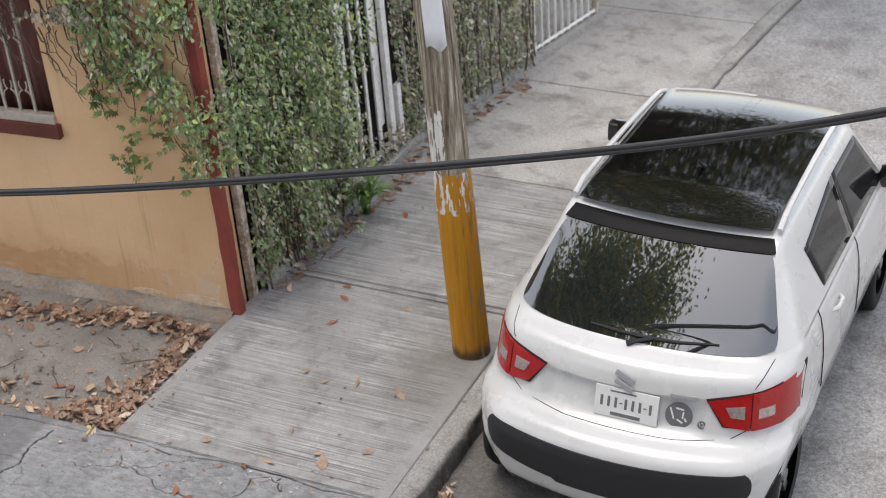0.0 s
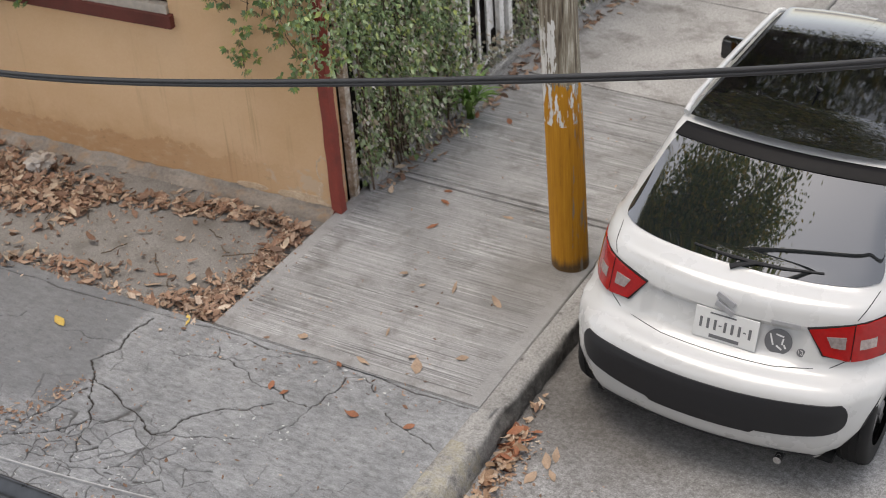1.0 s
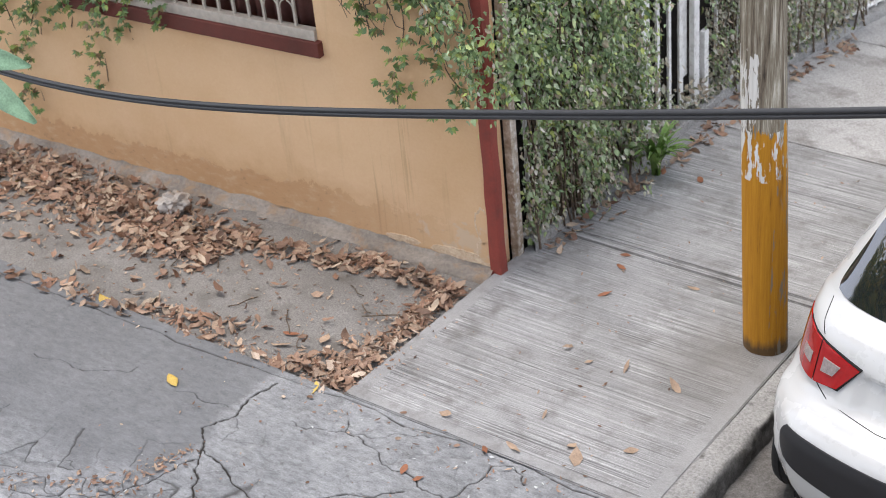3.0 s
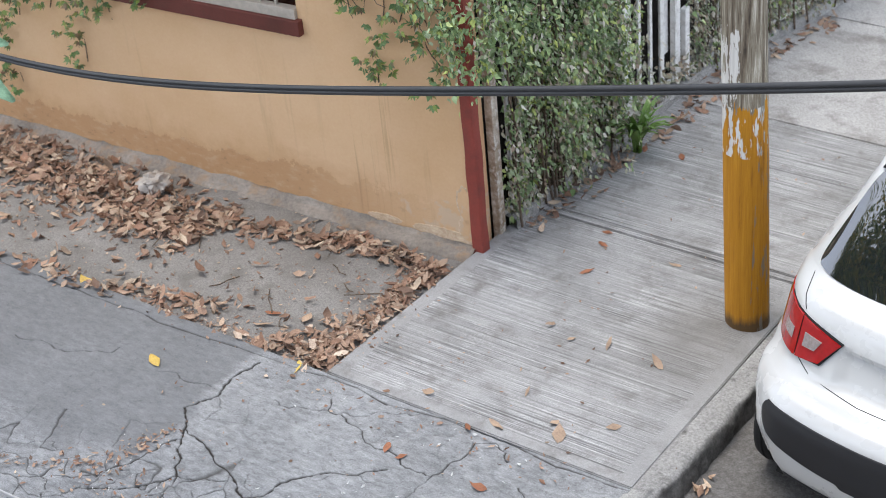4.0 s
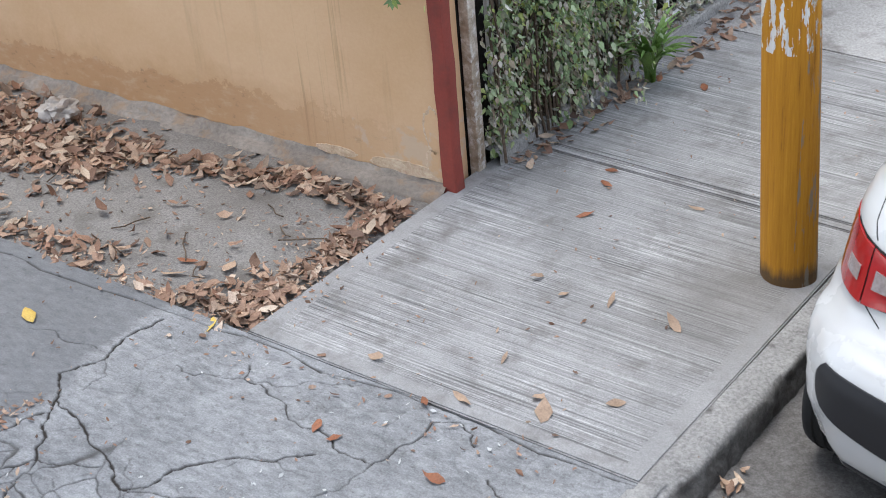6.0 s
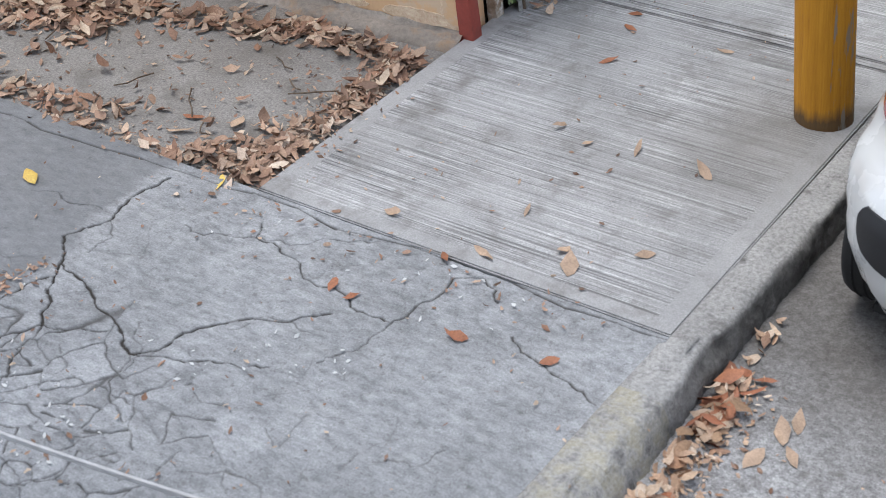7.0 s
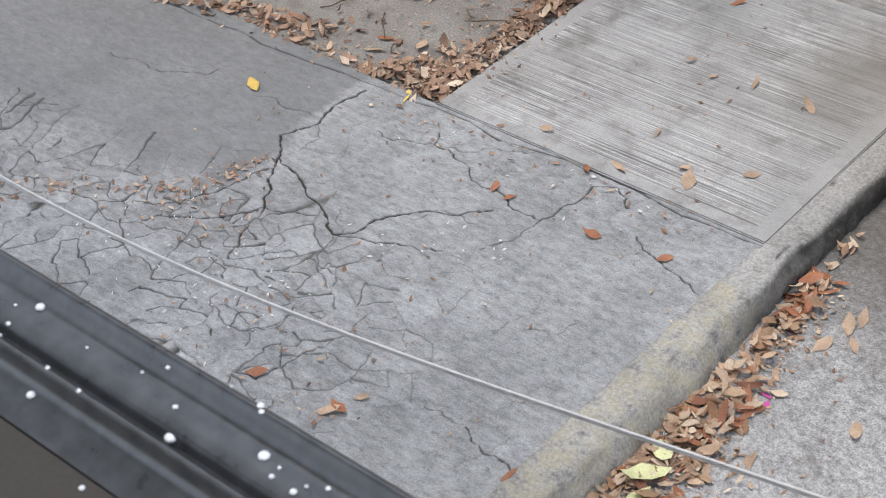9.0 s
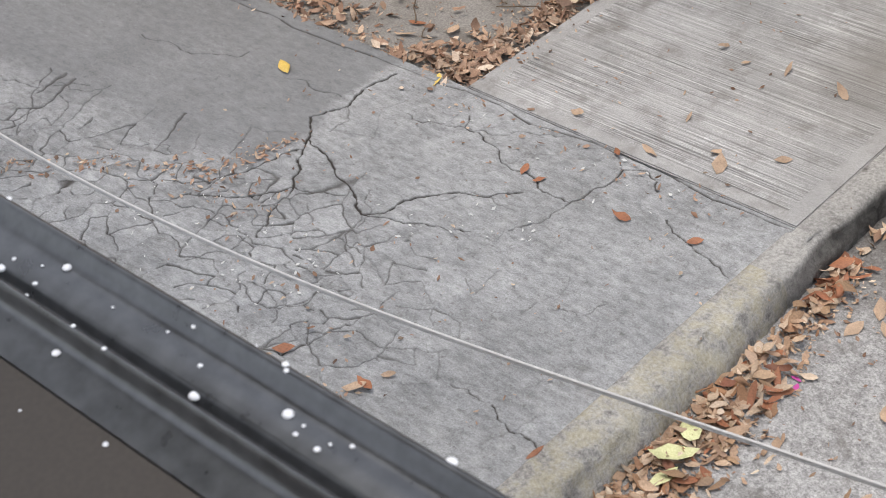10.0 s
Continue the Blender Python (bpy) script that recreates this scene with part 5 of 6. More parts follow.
    for x in (-0.142, -0.104, -0.066, -0.012, 0.026, 0.064, 0.12):
        part("bar", box_bm((x + 0.003, -0.006, -0.026), (x + 0.017, -0.0035, 0.03)), M_INK, pl)
    for x in (-0.036, 0.094):
        part("bar", box_bm((x, -0.006, 0.0), (x + 0.016, -0.0035, 0.006)), M_INK, pl)
    part("bar", box_bm((-0.08, -0.006, -0.07), (0.08, -0.0035, -0.052)), M_INK, pl)
    part("bar", box_bm((-0.09, -0.006, 0.058), (0.05, -0.0035, 0.066)), M_INK, pl)
    # emblem, badge and stickers
    em = bmesh.new()
    for dz, sk in ((0.02, 1), (-0.02, -1)):
        add_box(em, (-0.055, -0.008, -0.015), (0.055, 0.004, 0.015), 0.004, Matrix.Translation((0.0, 0, dz * 1.2)) @ Matrix.Rotation(radians(24), 4, "Y"))
    em_ob = part("emblem", em, M_SILVER, c, "chrome maker emblem, a plain shape")
    em_ob.matrix_local = Matrix.Translation((0.01, rear_v(0, 0.925) - 0.008, 0.925)) @ Matrix.Rotation(radians(-14), 4, "X")
    bd = part("badge", box_bm((-0.075, -0.004, -0.011), (0.075, 0.003, 0.011), 0.004), M_SILVER, c, "chrome model badge, a plain bar")
    bd.matrix_local = Matrix.Translation((0.325, rear_v(0.325, 0.895) - 0.005, 0.895)) @ Matrix.Rotation(radians(-13), 4, "X") @ Matrix.Rotation(radians(10), 4, "Z")
    for nm, x, w, r, mt in (("round_sticker", 0.3, 0.785, 0.07, M_INK), ("small_sticker", 0.42, 0.755, 0.022, M_INK)):
        bm = bmesh.new()
        bmesh.ops.create_cone(bm, segments=32, radius1=r, radius2=r, depth=0.002, cap_ends=True, matrix=Matrix.Rotation(math.pi / 2, 4, "X"))
        ob = part(nm, bm, mt, c, "round dark sticker")
        ob.matrix_local = Matrix.Translation((x, rear_v(x, w) - 0.006, w)) @ Matrix.Rotation(radians(-13), 4, "X") @ Matrix.Rotation(radians(9), 4, "Z")
        bm = bmesh.new()
        for bx, bz, bl, ba in ((-0.5, 0.1, 0.9, 70), (0.05, 0.5, 0.6, 10), (0.3, 0.05, 0.5, 95), (0.1, -0.45, 0.5, 30), (0.5, -0.3, 0.3, 60)):
            add_box(bm, (-r * bl / 2, -0.002, -r * 0.06), (r * bl / 2, 0.0, r * 0.06), 0, Matrix.Translation((bx * r, 0, bz * r)) @ Matrix.Rotation(radians(ba), 4, "Y"))
        part("sticker_mark", bm, M_PLATE, ob).location = (0, -0.001, 0)
    # roof rails, aerial
    for s in (-1, 1):
        rr = [(s * (0.563 - 0.02 * k / 14), 1.02 + 1.5 * k / 14, 1.52 + 0.058 * math.sin(math.pi * k / 14) ** 0.3) for k in range(15)]
        part("roof_rail", tube("roof_rail", rr, 0.017, 8), M_CAR, c, "white roof rail")
    part("aerial", tube("aerial", [(0.01, 1.5, 1.565), (0.01, 1.48, 1.585), (0.0, 1.42, 1.64)], [0.022, 0.009, 0.004], 8), M_BLACKPL, c, "short roof aerial")
    # side windows, handles, mirrors
    def side(s, corners, name, mt, out=0.006, thick=0.008):
        V = []
        for i in range(11):
            for j in range(7):
                a, b = i / 10, j / 6
                y = (corners[0][0] * (1 - a) + corners[1][0] * a) * (1 - b) + (corners[3][0] * (1 - a) + corners[2][0] * a) * b
                w = (corners[0][1] * (1 - a) + corners[1][1] * a) * (1 - b) + (corners[3][1] * (1 - a) + corners[2][1] * a) * b
                V.append((s * (lerp(HALF, w) + out), y, w))
        me = pydata(name, V, grid_faces(11, 7) if s > 0 else [q[::-1] for q in grid_faces(11, 7)])
        o = part(name, me, mt, c)
        o.modifiers.new("pane", "SOLIDIFY").thickness = thick
        return o
    for s in (-1, 1):
        side(s, ((1.28, 1.1), (1.93, 1.085), (1.93, 1.43), (1.2, 1.34)), "rear_side_window", M_SIDEGLASS)
        side(s, ((1.95, 1.085), (2.75, 1.08), (2.5, 1.43), (1.95, 1.43)), "front_side_window", M_SIDEGLASS)
        for y in (1.08, 1.95):
            pts = [(s * (lerp(HALF, w) + 0.003), y + (0.1 * (0.7 - w) if y < 1.2 and w < 0.7 else 0), w) for w in (0.3, 0.35, 0.6, 0.8, 0.93, 1.02, 1.06)]
            part("door_seam", tube("door_seam", pts, 0.003, 5), M_SEAM, c)
        part("door_handle", tube("door_handle", [(s * 0.815, 1.32, 0.93), (s * 0.845, 1.36, 0.935), (s * 0.845, 1.46, 0.935), (s * 0.815, 1.5, 0.93)], 0.013, 6), M_CAR, c)
        mi = part("mirror", box_bm((-0.1, -0.05, -0.07), (0.1, 0.05, 0.07), 0.03), M_BLACKGLOSS, c, "black door mirror", smooth=True)
        mi.location = (s * 0.87, 2.72, 1.1)
        part("mirror_stalk", tube("mirror_stalk", [(s * 0.74, 2.75, 1.04), (s * 0.82, 2.73, 1.06)], 0.02, 6), M_BLACKGLOSS, mi).matrix_parent_inverse = Matrix.Translation(mi.location).inverted()
        for k in range(3):
            part("pillar_vent", tube("pillar_vent", [(s * (lerp(HALF, 0.99 - 0.035 * k) - 0.004), 0.92 + 0.02 * k, 0.99 - 0.035 * k), (s * (lerp(HALF, 0.98 - 0.035 * k) - 0.004), 1.06, 0.965 - 0.035 * k)], 0.008, 6), M_CAR, c)
        # dark arch trim and wheels
        for wy in (0.60, 3.03):
            pts = [(s * (min(0.815, half_at(wy + 0.35 * math.cos(t), 0.315 + 0.35 * math.sin(t))) - 0.006), wy + 0.35 * math.cos(t), 0.315 + 0.35 * math.sin(t)) for t in [math.pi * (k / 20 * 1.1 - 0.05) for k in range(21)]]
            part("arch_trim", tube("arch_trim", pts, 0.02, 6), M_BLACKPL, c)
            V = [(s * (min(0.809, half_at(wy + r * math.cos(2 * math.pi * k / 28), max(0.17, 0.315 + r * math.sin(2 * math.pi * k / 28))) - 0.004) - 0.02 * (r > 0.3)), wy + r * math.cos(2 * math.pi * k / 28), 0.315 + r * math.sin(2 * math.pi * k / 28)) for k in range(28) for r in (0.02, 0.34)]
            F = [(2 * k, 2 * ((k + 1) % 28), 2 * ((k + 1) % 28) + 1, 2 * k + 1) for k in range(28)]
            part("wheel_well", slab_of("wheel_well", V, F, 0.0), M_SEAM, c)
            wheel(c, s * 0.725, wy)
    part("underbody", box_bm((-0.66, 0.25, 0.14), (0.66, 3.4, 0.17)), M_SEAM, c)
    part("exhaust", tube("exhaust", [(0.42, 0.4, 0.2), (0.42, 0.08, 0.19)], 0.022, 10), M_CHROME, c)


car()


# ---------- cables and the balcony rail ----------
def span(name, label, plane, coef, x0, x1, r, gap, mt, n=60):
    ca = thing(name, label, "cable")
    for s in (-1, 1):
        pts = []
        for k in range(n + 1):
            x = x0 + (x1 - x0) * k / n
            z = sum(q * x ** (len(coef) - 1 - i) for i, q in enumerate(coef))
            pts.append((x, plane[0] + plane[1] * x, z + s * gap / 2))
        part("strand", tube("strand", pts, r, 8), mt, ca)


span("black_cable", "thick black twin overhead cable sagging across the street", (0.1, 0.0), (0.0011, 0.0015, 0.0062, 0.2357, 1.983), -5.6, 5.0, 0.0125, 0.02, M_CABLE)
span("grey_wire", "thin grey twin wire hanging across the pavement", (-1.5, 0.1), (-0.0088, 0.017, 0.091, 0.44), -4.2, 2.6, 0.0056, 0.0105, M_WIRE)


RAIL_Y, RAIL_Z = -2.63, 1.58  # outer edge of the metal rail, placed and enlarged to fit the camera's view


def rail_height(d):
    """Height of the rail's top, d metres in from its outer edge."""
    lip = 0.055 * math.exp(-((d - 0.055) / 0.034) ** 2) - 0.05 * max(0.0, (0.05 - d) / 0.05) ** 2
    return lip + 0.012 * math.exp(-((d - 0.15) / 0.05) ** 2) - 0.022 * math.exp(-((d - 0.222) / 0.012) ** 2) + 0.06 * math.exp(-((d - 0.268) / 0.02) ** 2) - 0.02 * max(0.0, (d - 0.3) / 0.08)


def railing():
    ra = thing("balcony_rail", "dark ridged metal rail spotted with white drops, enlarged to fit the camera's view", "railing")
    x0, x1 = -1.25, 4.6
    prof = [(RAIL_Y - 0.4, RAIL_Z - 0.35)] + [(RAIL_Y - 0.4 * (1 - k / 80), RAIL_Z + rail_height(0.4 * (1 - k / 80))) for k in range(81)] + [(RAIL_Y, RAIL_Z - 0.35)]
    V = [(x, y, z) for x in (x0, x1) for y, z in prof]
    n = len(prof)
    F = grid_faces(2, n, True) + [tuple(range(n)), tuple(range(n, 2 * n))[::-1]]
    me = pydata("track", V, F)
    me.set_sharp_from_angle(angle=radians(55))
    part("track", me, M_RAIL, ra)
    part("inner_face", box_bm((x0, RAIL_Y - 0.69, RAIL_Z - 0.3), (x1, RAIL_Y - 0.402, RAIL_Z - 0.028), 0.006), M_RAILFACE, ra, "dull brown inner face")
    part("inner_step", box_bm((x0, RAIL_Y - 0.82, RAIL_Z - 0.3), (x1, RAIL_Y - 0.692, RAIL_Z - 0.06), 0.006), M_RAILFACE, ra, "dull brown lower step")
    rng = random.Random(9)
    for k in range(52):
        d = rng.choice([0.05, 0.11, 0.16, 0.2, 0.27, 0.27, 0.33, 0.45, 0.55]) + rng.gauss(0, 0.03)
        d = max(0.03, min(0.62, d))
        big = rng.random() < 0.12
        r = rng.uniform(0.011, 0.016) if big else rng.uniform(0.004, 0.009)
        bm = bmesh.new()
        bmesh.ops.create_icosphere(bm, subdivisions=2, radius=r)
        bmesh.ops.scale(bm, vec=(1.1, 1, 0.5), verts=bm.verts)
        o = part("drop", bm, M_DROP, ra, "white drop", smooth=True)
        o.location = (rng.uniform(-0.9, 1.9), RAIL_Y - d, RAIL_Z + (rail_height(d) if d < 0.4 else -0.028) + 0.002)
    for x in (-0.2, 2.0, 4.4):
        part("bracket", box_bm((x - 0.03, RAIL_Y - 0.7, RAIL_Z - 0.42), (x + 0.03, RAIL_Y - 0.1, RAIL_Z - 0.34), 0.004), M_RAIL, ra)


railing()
ob = part("balcony_floor", box_bm((-1.25, -6.8, 1.15), (8, -3.455, 1.47), 0.01), M_TERRA)
tagged(ob, "terracotta balcony floor behind the metal edge", "floor", kind="structure")
bm = bmesh.new()
# Unseen wall, raised so the rear window mirrors it instead of bright sky.
add_box(bm, (-1.25, -7.0, -0.5), (9, -6.8, 5.4))
add_box(bm, (-1.25, -3.9, -0.5), (8, -3.7, 1.15))
ob = part("wall_balcony", bm, M_FACADE)
tagged(ob, "plain rendered wall added unseen behind the balcony", "wall", kind="structure")


# ---------- tree behind the balcony side ----------
BLADE, BLADE_F = [(0, 0, 0), (0.45, 0.26, 0.02), (1, 0, -0.04), (0.45, -0.26, 0.02)], [(0, 1, 2, 3)]


def tree():
    rng = random.Random(31)
    t = thing("street_tree", "leafy street tree standing across the pavement", "tree")
    base = Vector((-5.4, -5.2, gz(-5.4, -5.2, -0.1)))
    top = Vector((-4.6, -5.6, 7.0))
    part("trunk", tube("trunk", [base, base.lerp(top, 0.3) + Vector((0.06, 0, 0)), base.lerp(top, 0.65), top], [0.24, 0.19, 0.17, 0.14], 12), M_BARK, t)
    tips = []
    for k in range(44):
        end = Vector((-4.4, -5.7, 12.0)) + Vector((rng.uniform(-6.0, 3.4), rng.uniform(-3.4, 3.4), rng.uniform(-2.0, 2.6)))
        mid = top.lerp(end, 0.5) + Vector((0, 0, 0.45))
        part("limb", tube("limb", [top - Vector((0, 0, 0.1)), mid, end], [0.09, 0.055, 0.015], 7), M_BARK, t)
        tips += [mid.lerp(end, q) for q in (0.1, 0.4, 0.7, 1.0)]
    spots = []
    for p in tips:
        for _ in range(600):
            q = p + Vector((rng.gauss(0, 0.6), rng.gauss(0, 0.6), rng.gauss(0, 0.45)))
            if q.z > 6.8 and q.x < 0.0 + 2.4 * noise.noise(q * 0.4) and noise.noise(q * 0.75 + Vector((5, 1, 0))) > -0.22:
                spots.append((q, turn((0, 0, 1), rng, 0.9), rng.uniform(0.13, 0.22)))
    part("crown", leaves_mesh("crown", spots, BLADE, BLADE_F, 0.2, rng), M_TREELEAF, t)
    # a drooping twig added out of view to hold the broad leaves
    tw = [Vector((-4.4, -5.3, 6.6)), Vector((-3.4, -3.6, 5.8)), Vector((-2.6, -2.3, 4.2)), Vector((-2.15, -1.75, 3.2)), Vector((-1.93, -1.6, 2.6))]
    part("twig", tube("twig", tw, [0.026, 0.02, 0.012, 0.008, 0.005], 6), M_BARK, t)
    return t


tree()


def far_tree():
    """Tree up the street behind the fence; the car's roof mirrors it."""
    rng = random.Random(44)
    t = thing("yard_tree", "leafy tree in the yard behind the fence", "tree")
    base, top = Vector((-3.6, 9.8, gz(-3.6, 9.8, -0.2))), Vector((-3.2, 9.4, 3.2))
    part("trunk", tube("trunk", [base, base.lerp(top, 0.5), top], [0.2, 0.16, 0.13], 10), M_BARK, t)
    spots = []
    for k in range(36):
        end = Vector((-0.9, 9.6, 6.2)) + Vector((rng.uniform(-3.6, 3.6), rng.uniform(-2.4, 3.0), rng.uniform(-1.9, 3.2)))
        mid = top.lerp(end, 0.5) + Vector((0, 0, 0.3))
        part("limb", tube("limb", [top - Vector((0, 0, 0.1)), mid, end], [0.08, 0.05, 0.014], 7), M_BARK, t)
        for q in (0.2, 0.5, 0.8, 1.0):
            for _ in range(300):
                p = mid.lerp(end, q) + Vector((rng.gauss(0, 0.42), rng.gauss(0, 0.42), rng.gauss(0, 0.34)))
                if p.z > 3.4:
                    spots.append((p, turn((0, 0, 1), rng, 0.9), rng.uniform(0.09, 0.16)))
    part("crown", leaves_mesh("crown", spots, BLADE, BLADE_F, 0.2, rng), M_TREELEAF, t)


far_tree()


def broad_leaves():
    """Broad leaves at the twig's end, placed to fit the camera's view."""
    br = thing("leafy_twig", "broad pale green leaves at the end of a twig", "leaf")
    hang = Vector((-1.93, -1.6, 2.6))
    for tip, w in (((-1.5, -1.61, 2.49), 0.05), ((-1.79, -1.67, 2.3), 0.045), ((-1.6, -1.5, 2.64), 0.045)):
        tip = Vector(tip)
        d = tip - hang
        s = d.cross(Vector((0.5, -0.75, 0.45))).normalized()
        nrm = s.cross(d).normalized()
        v = []
        for i in range(11):
            q = i / 10
            c = hang + d * q + Vector((0, 0, -0.06 * q * q)) + nrm * 0.02 * math.sin(q * 3)
            ww = w * math.sin(math.pi * min(1, q * 0.92 + 0.04)) ** 0.8 * (1 if q > 0.12 else 0.15)
            v += [c - s * ww + nrm * 0.012, c - s * ww * 0.5, c, c + s * ww * 0.5, c + s * ww + nrm * 0.012]
        o = part("leaf", pydata("leaf", v, grid_faces(11, 5)), M_BIGLEAF, br)
        o.modifiers.new("blade", "SOLIDIFY").thickness = 0.001


broad_leaves()


# ---------- leaf litter ----------
def on_ground(x, y):
    if x > 0.165:
        return gz(x, y, -0.138)
    if x > 0.0:
        return gz(x, y, 0.004)
    if x < -1.75 and y > -0.09:
        return gz(x, y, -0.022)
    return gz(x, y, 0.001)


def litter(name, label, spans, mt, rng, lift=0.02, size=(0.045, 0.095)):
    """Drifts of leaves along short lines: (from, to, spread across, spread along the normal, count)."""
    spots = []
    for a, b, w, n in spans:
        a, b = Vector((*a, 0)), Vector((*b, 0))
        d = (b - a).normalized()
        for _ in range(n):
            q = a.lerp(b, rng.random())
            o = Vector((-d.y, d.x, 0)) * rng.gauss(0, w)
            x, y = q.x + o.x, q.y + o.y
            if x < -1.75 and y > 1.24:
                y = 1.24 - abs(rng.gauss(0, 0.06))
            if name.startswith("gutter"):
                x -= 0.06
                if x < 0.18:
                    x = 0.18 + abs(rng.gauss(0, 0.05))
            if name in ("driveway_leaves", "corner_leaves") and x > -1.77:
                x = -1.77 - abs(rng.gauss(0, 0.05))
            z = on_ground(x, y) + 0.004 + abs(rng.gauss(0, lift)) * math.exp(-(o.length / w) ** 2 / 2)
            spots.append((Vector((x, y, z)), turn((0, 0, 1), rng, 0.33), rng.uniform(*size)))
    ob = part(name, leaves_mesh(name, spots, DRY, DRY_F, 0.5, rng, 0.045), mt)
    tagged(ob, label, "leaf litter", kind="stuff")


LR = random.Random(12)
litter("driveway_leaves", "drift of dry brown leaves on the driveway", [
    ((-5.4, 0.9), (-4.2, 0.85), 0.2, 900), ((-4.2, 0.85), (-3.2, 0.74), 0.16, 800), ((-3.3, 0.9), (-2.4, 1.1), 0.06, 230), ((-2.5, 1.12), (-1.8, 1.12), 0.05, 200),
    ((-1.84, 1.15), (-1.84, 0.7), 0.045, 150), ((-3.3, 0.06), (-2.55, 0.16), 0.05, 100), ((-4.2, -0.06), (-3.2, -0.02), 0.04, 80),
    ((-5.2, 0.5), (-2.2, 0.5), 0.3, 110)], M_LITTER, LR, 0.022, (0.035, 0.105))
litter("corner_leaves", "pale dry leaves heaped in the driveway corner", [
    ((-1.84, 0.8), (-1.84, 0.05), 0.05, 190), ((-2.2, 0.14), (-1.82, 0.06), 0.08, 130), ((-1.98, 0.45), (-1.85, 0.2), 0.07, 70), ((-2.9, 0.02), (-2.2, 0.03), 0.03, 35)], M_CORNER, LR, 0.02, (0.025, 0.095))
litter("driveway_chaff", "fine brown leaf crumbs over the driveway", [((-5.2, 0.6), (-2.0, 0.6), 0.35, 500), ((-4.0, 0.0), (-1.9, 0.05), 0.06, 260), ((-1.9, 1.1), (-1.85, 0.0), 0.1, 420), ((-2.9, 0.03), (-1.9, 0.05), 0.06, 260)], M_LITTER, LR, 0.004, (0.012, 0.035))
litter("gutter_leaves", "heap of dry leaves in the gutter below the kerb", [
    ((0.27, 0.05), (0.33, -0.55), 0.045, 55), ((0.3, -0.5), (0.36, -1.1), 0.075, 120), ((0.34, -0.9), (0.38, -1.7), 0.1, 230), ((0.27, 0.5), (0.25, -0.1), 0.025, 22), ((0.36, -1.7), (0.4, -2.6), 0.1, 120)], M_GUTTER, LR, 0.02, (0.03, 0.085))
litter("gutter_tan_leaves", "pale tan leaves in the gutter", [((0.28, 0.0), (0.33, -0.7), 0.05, 22), ((0.33, -0.7), (0.4, -1.7), 0.1, 85), ((0.7, -0.8), (0.8, -2.0), 0.2, 10)], M_TAN, LR, 0.03, (0.06, 0.11))
litter("gutter_chaff", "leaf crumbs in the gutter", [((0.3, 0.1), (0.36, -0.9), 0.06, 300), ((0.36, -0.9), (0.42, -1.9), 0.11, 700)], M_GUTTER, LR, 0.006, (0.015, 0.04))
litter("gutter_rust_leaves", "rust-red dry leaves in the gutter", [((0.28, 0.1), (0.31, -0.3), 0.04, 22), ((0.33, -0.5), (0.4, -1.4), 0.08, 26)], M_RUST, LR, 0.025, (0.06, 0.12))
litter("fence_foot_leaves", "dry leaves and twigs along the foot of the fence", [((-1.6, 1.75), (-1.55, 2.9), 0.05, 70), ((-1.5, 3.0), (-1.55, 4.6), 0.06, 90), ((-1.5, 4.2), (-1.3, 5.6), 0.06, 70)], M_LITTER, LR, 0.01, (0.04, 0.1))
litter("crack_debris", "leaf crumbs caught in the cracked concrete", [((-2.16, -1.1), (-2.06, -0.74), 0.035, 70), ((-2.2, -1.2), (-1.8, -1.3), 0.1, 60), ((-3.0, -1.68), (-2.15, -1.12), 0.05, 130), ((-1.7, -1.7), (-0.8, -1.4), 0.25, 60), ((-1.8, -0.12), (-0.2, -0.12), 0.08, 60)], M_LITTER, LR, 0.002, (0.012, 0.04))
litter("mortar_chips", "small white mortar chips on the cracked concrete", [((-2.4, -1.3), (-1.2, -1.5), 0.2, 70), ((-1.3, -0.95), (-0.8, -0.6), 0.08, 25), ((-1.7, -0.15), (-0.5, -0.12), 0.1, 25)], M_CHIP, LR, 0.001, (0.008, 0.026))
litter("pavement_chaff", "small leaf crumbs over the pavement", [((-1.0, 0.1), (-0.8, 3.6), 0.5, 170), ((-2.6, -0.9), (-0.2, -0.9), 0.6, 150), ((0.5, -0.2), (0.9, -2.2), 0.3, 120)], M_LITTER, LR, 0.001, (0.01, 0.03))


def single_leaf(x, y, s, mt, rng, name="fallen_leaf", label="single dry tan leaf lying on the concrete", group="fallen leaves", curl=0.4, lift=0.001):
    me = leaves_mesh("fallen_leaf", [(Vector((0, 0, 0)), turn((0, 0, 1), rng, 0.16), s)], DRY, DRY_F, curl, rng, 0.03)
    ob = part(name, me, mt)
    low = min(v.co.z for v in me.vertices)
    ob.location = (x, y, on_ground(x, y) - low + lift)
    tagged(ob, label, "leaf", group)


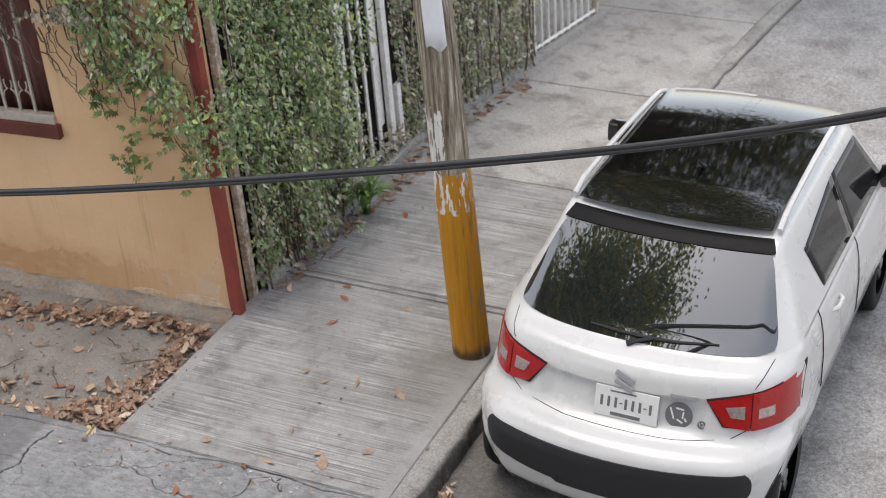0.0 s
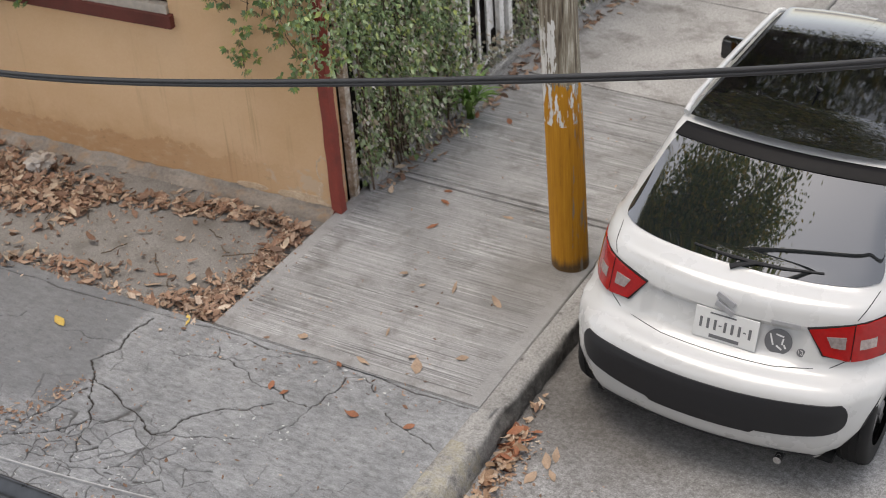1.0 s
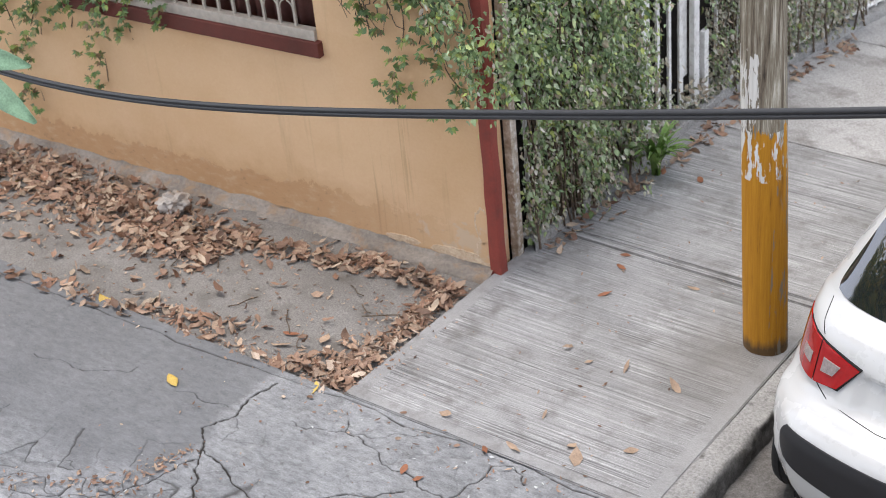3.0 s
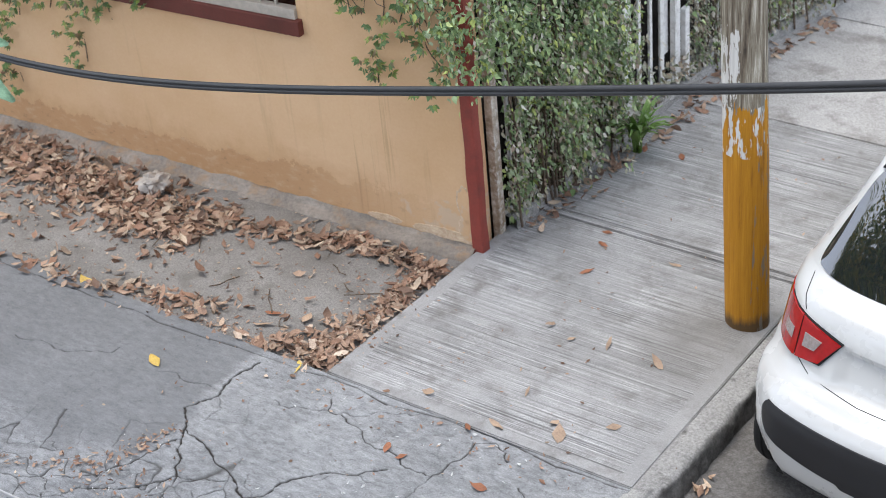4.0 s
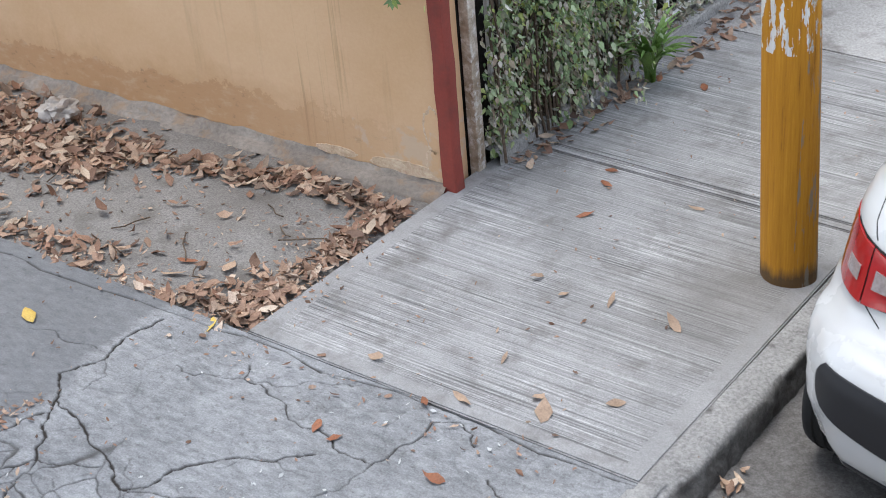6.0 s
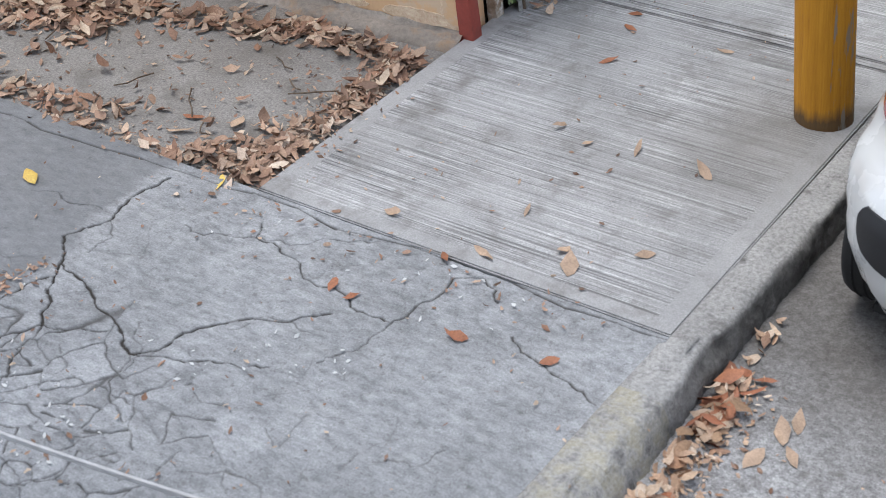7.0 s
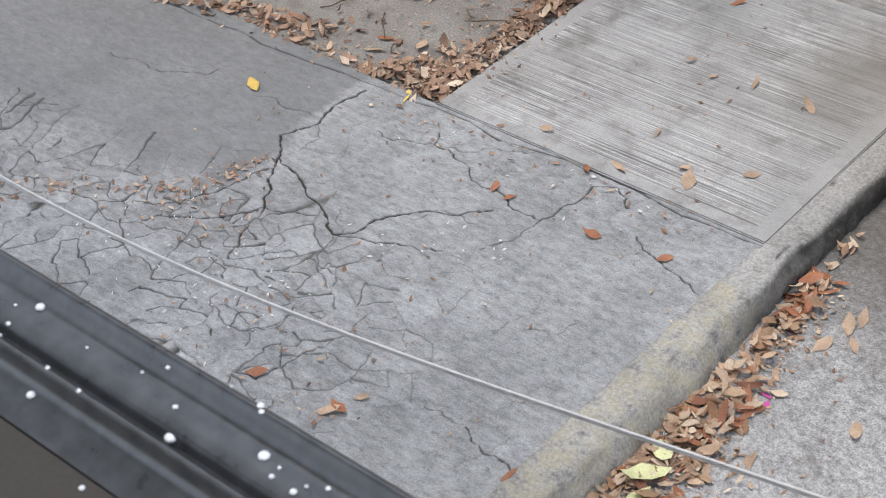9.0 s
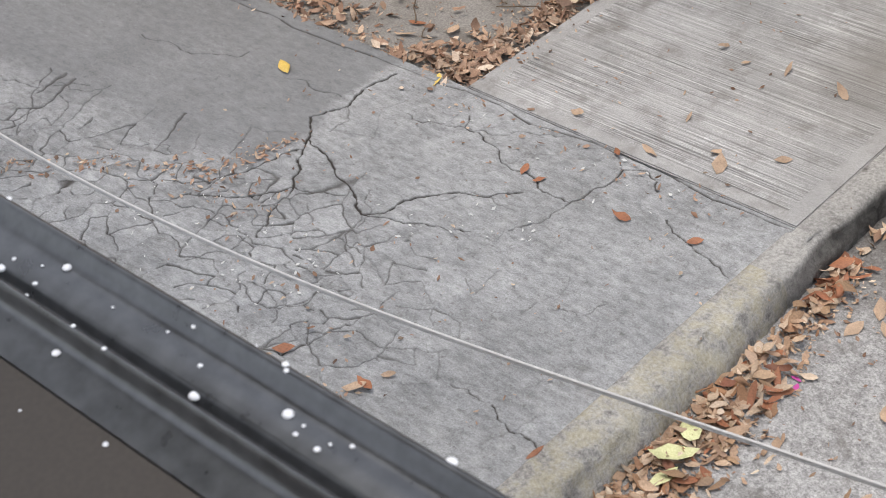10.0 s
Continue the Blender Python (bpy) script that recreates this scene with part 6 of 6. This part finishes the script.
FR = random.Random(8)
for x, y in ((-0.99, 0.94), (-0.83, 0.9), (-0.64, 0.94), (-0.54, 0.24), (-0.28, 0.36), (-0.78, 0.37), (-0.76, 0.07), (-0.72, 1.83), (-0.34, 0.92), (-1.2, 0.12), (-0.47, 0.15), (-2.3, 0.2), (-2.15, 0.35), (-0.7, -1.62), (-0.75, -1.75), (0.75, -0.6), (0.9, -1.0)):
    single_leaf(x, y, FR.uniform(0.055, 0.12), M_TAN, FR, curl=FR.uniform(0.2, 0.9))
for x, y in ((-0.88, -0.01), (-1.11, -0.35), (-1.15, 1.81), (-1.1, 1.51), (-1.26, 3.0), (-1.51, 2.98), (-1.2, 1.95), (-1.02, -0.37), (-0.58, -0.36), (-0.26, -0.31), (-0.5, 2.2), (-2.35, 0.3), (-0.72, -1.71), (-0.03, -1.6), (-1.1, -1.75), (0.7, -1.3), (1.0, -0.5)):
    single_leaf(x, y, FR.uniform(0.07, 0.105), M_RUST, FR, label="single rust-red dry leaf lying on the concrete")
for x, y in ((-2.55, -0.39), (-1.9, -0.06), (-5.0, 0.75), (-3.4, -0.02)):
    single_leaf(x, y, 0.13, M_YLEAF, FR, label="yellow fallen leaf on the grey concrete", group="yellow leaves")
for x, y, s in ((0.3, -1.22, 0.19), (0.28, -1.12, 0.15), (0.33, -1.33, 0.15)):
    single_leaf(x, y, s, M_PALE, FR, label="large pale green leaf on the gutter leaves", group="pale leaves", lift=0.03)
for x, y in ((0.47, -0.05), (0.52, -0.2), (0.44, -0.1), (0.42, -0.25)):
    single_leaf(x, y, 0.11, M_TAN, FR, label="pale tan leaf lying on the street", group="street leaves")
single_leaf(0.4, -0.62, 0.05, M_PINK, FR, "fallen_petal", "pink flower petal among the gutter leaves", "petals")
single_leaf(0.42, -0.66, 0.04, M_PINK, FR, "fallen_petal", "pink flower petal among the gutter leaves", "petals")


def crumpled_bag():
    bm = bmesh.new()
    bmesh.ops.create_icosphere(bm, subdivisions=4, radius=0.09)
    for v in bm.verts:
        v.co *= 1 + 0.5 * noise.noise(v.co * 22) + 0.25 * noise.noise(v.co * 60)
        v.co.z = max(-0.05, v.co.z * 0.75)
    ob = part("crumpled_bag", bm, M_BAG, smooth=True)
    ob.location = (-3.84, 1.0, gz(-3.84, 1.0, 0.04))
    tagged(ob, "crumpled whitish plastic bag among the dry leaves", "bag")


crumpled_bag()
for k in range(12):
    x, y = LR.uniform(-3.6, -2.0), LR.uniform(0.15, 1.0)
    a, L = LR.uniform(0, 3.1), LR.uniform(0.08, 0.28)
    pts = [(x + math.cos(a) * L * q + LR.gauss(0, 0.008), y + math.sin(a) * L * q + LR.gauss(0, 0.008), gz(x, y, -0.012) + 0.002) for q in (0, 0.3, 0.6, 1)]
    tagged(part("fallen_twig", tube("fallen_twig", pts, 0.0035, 5), M_STEM), "thin dry twig lying on the driveway", "twig", "fallen twigs")
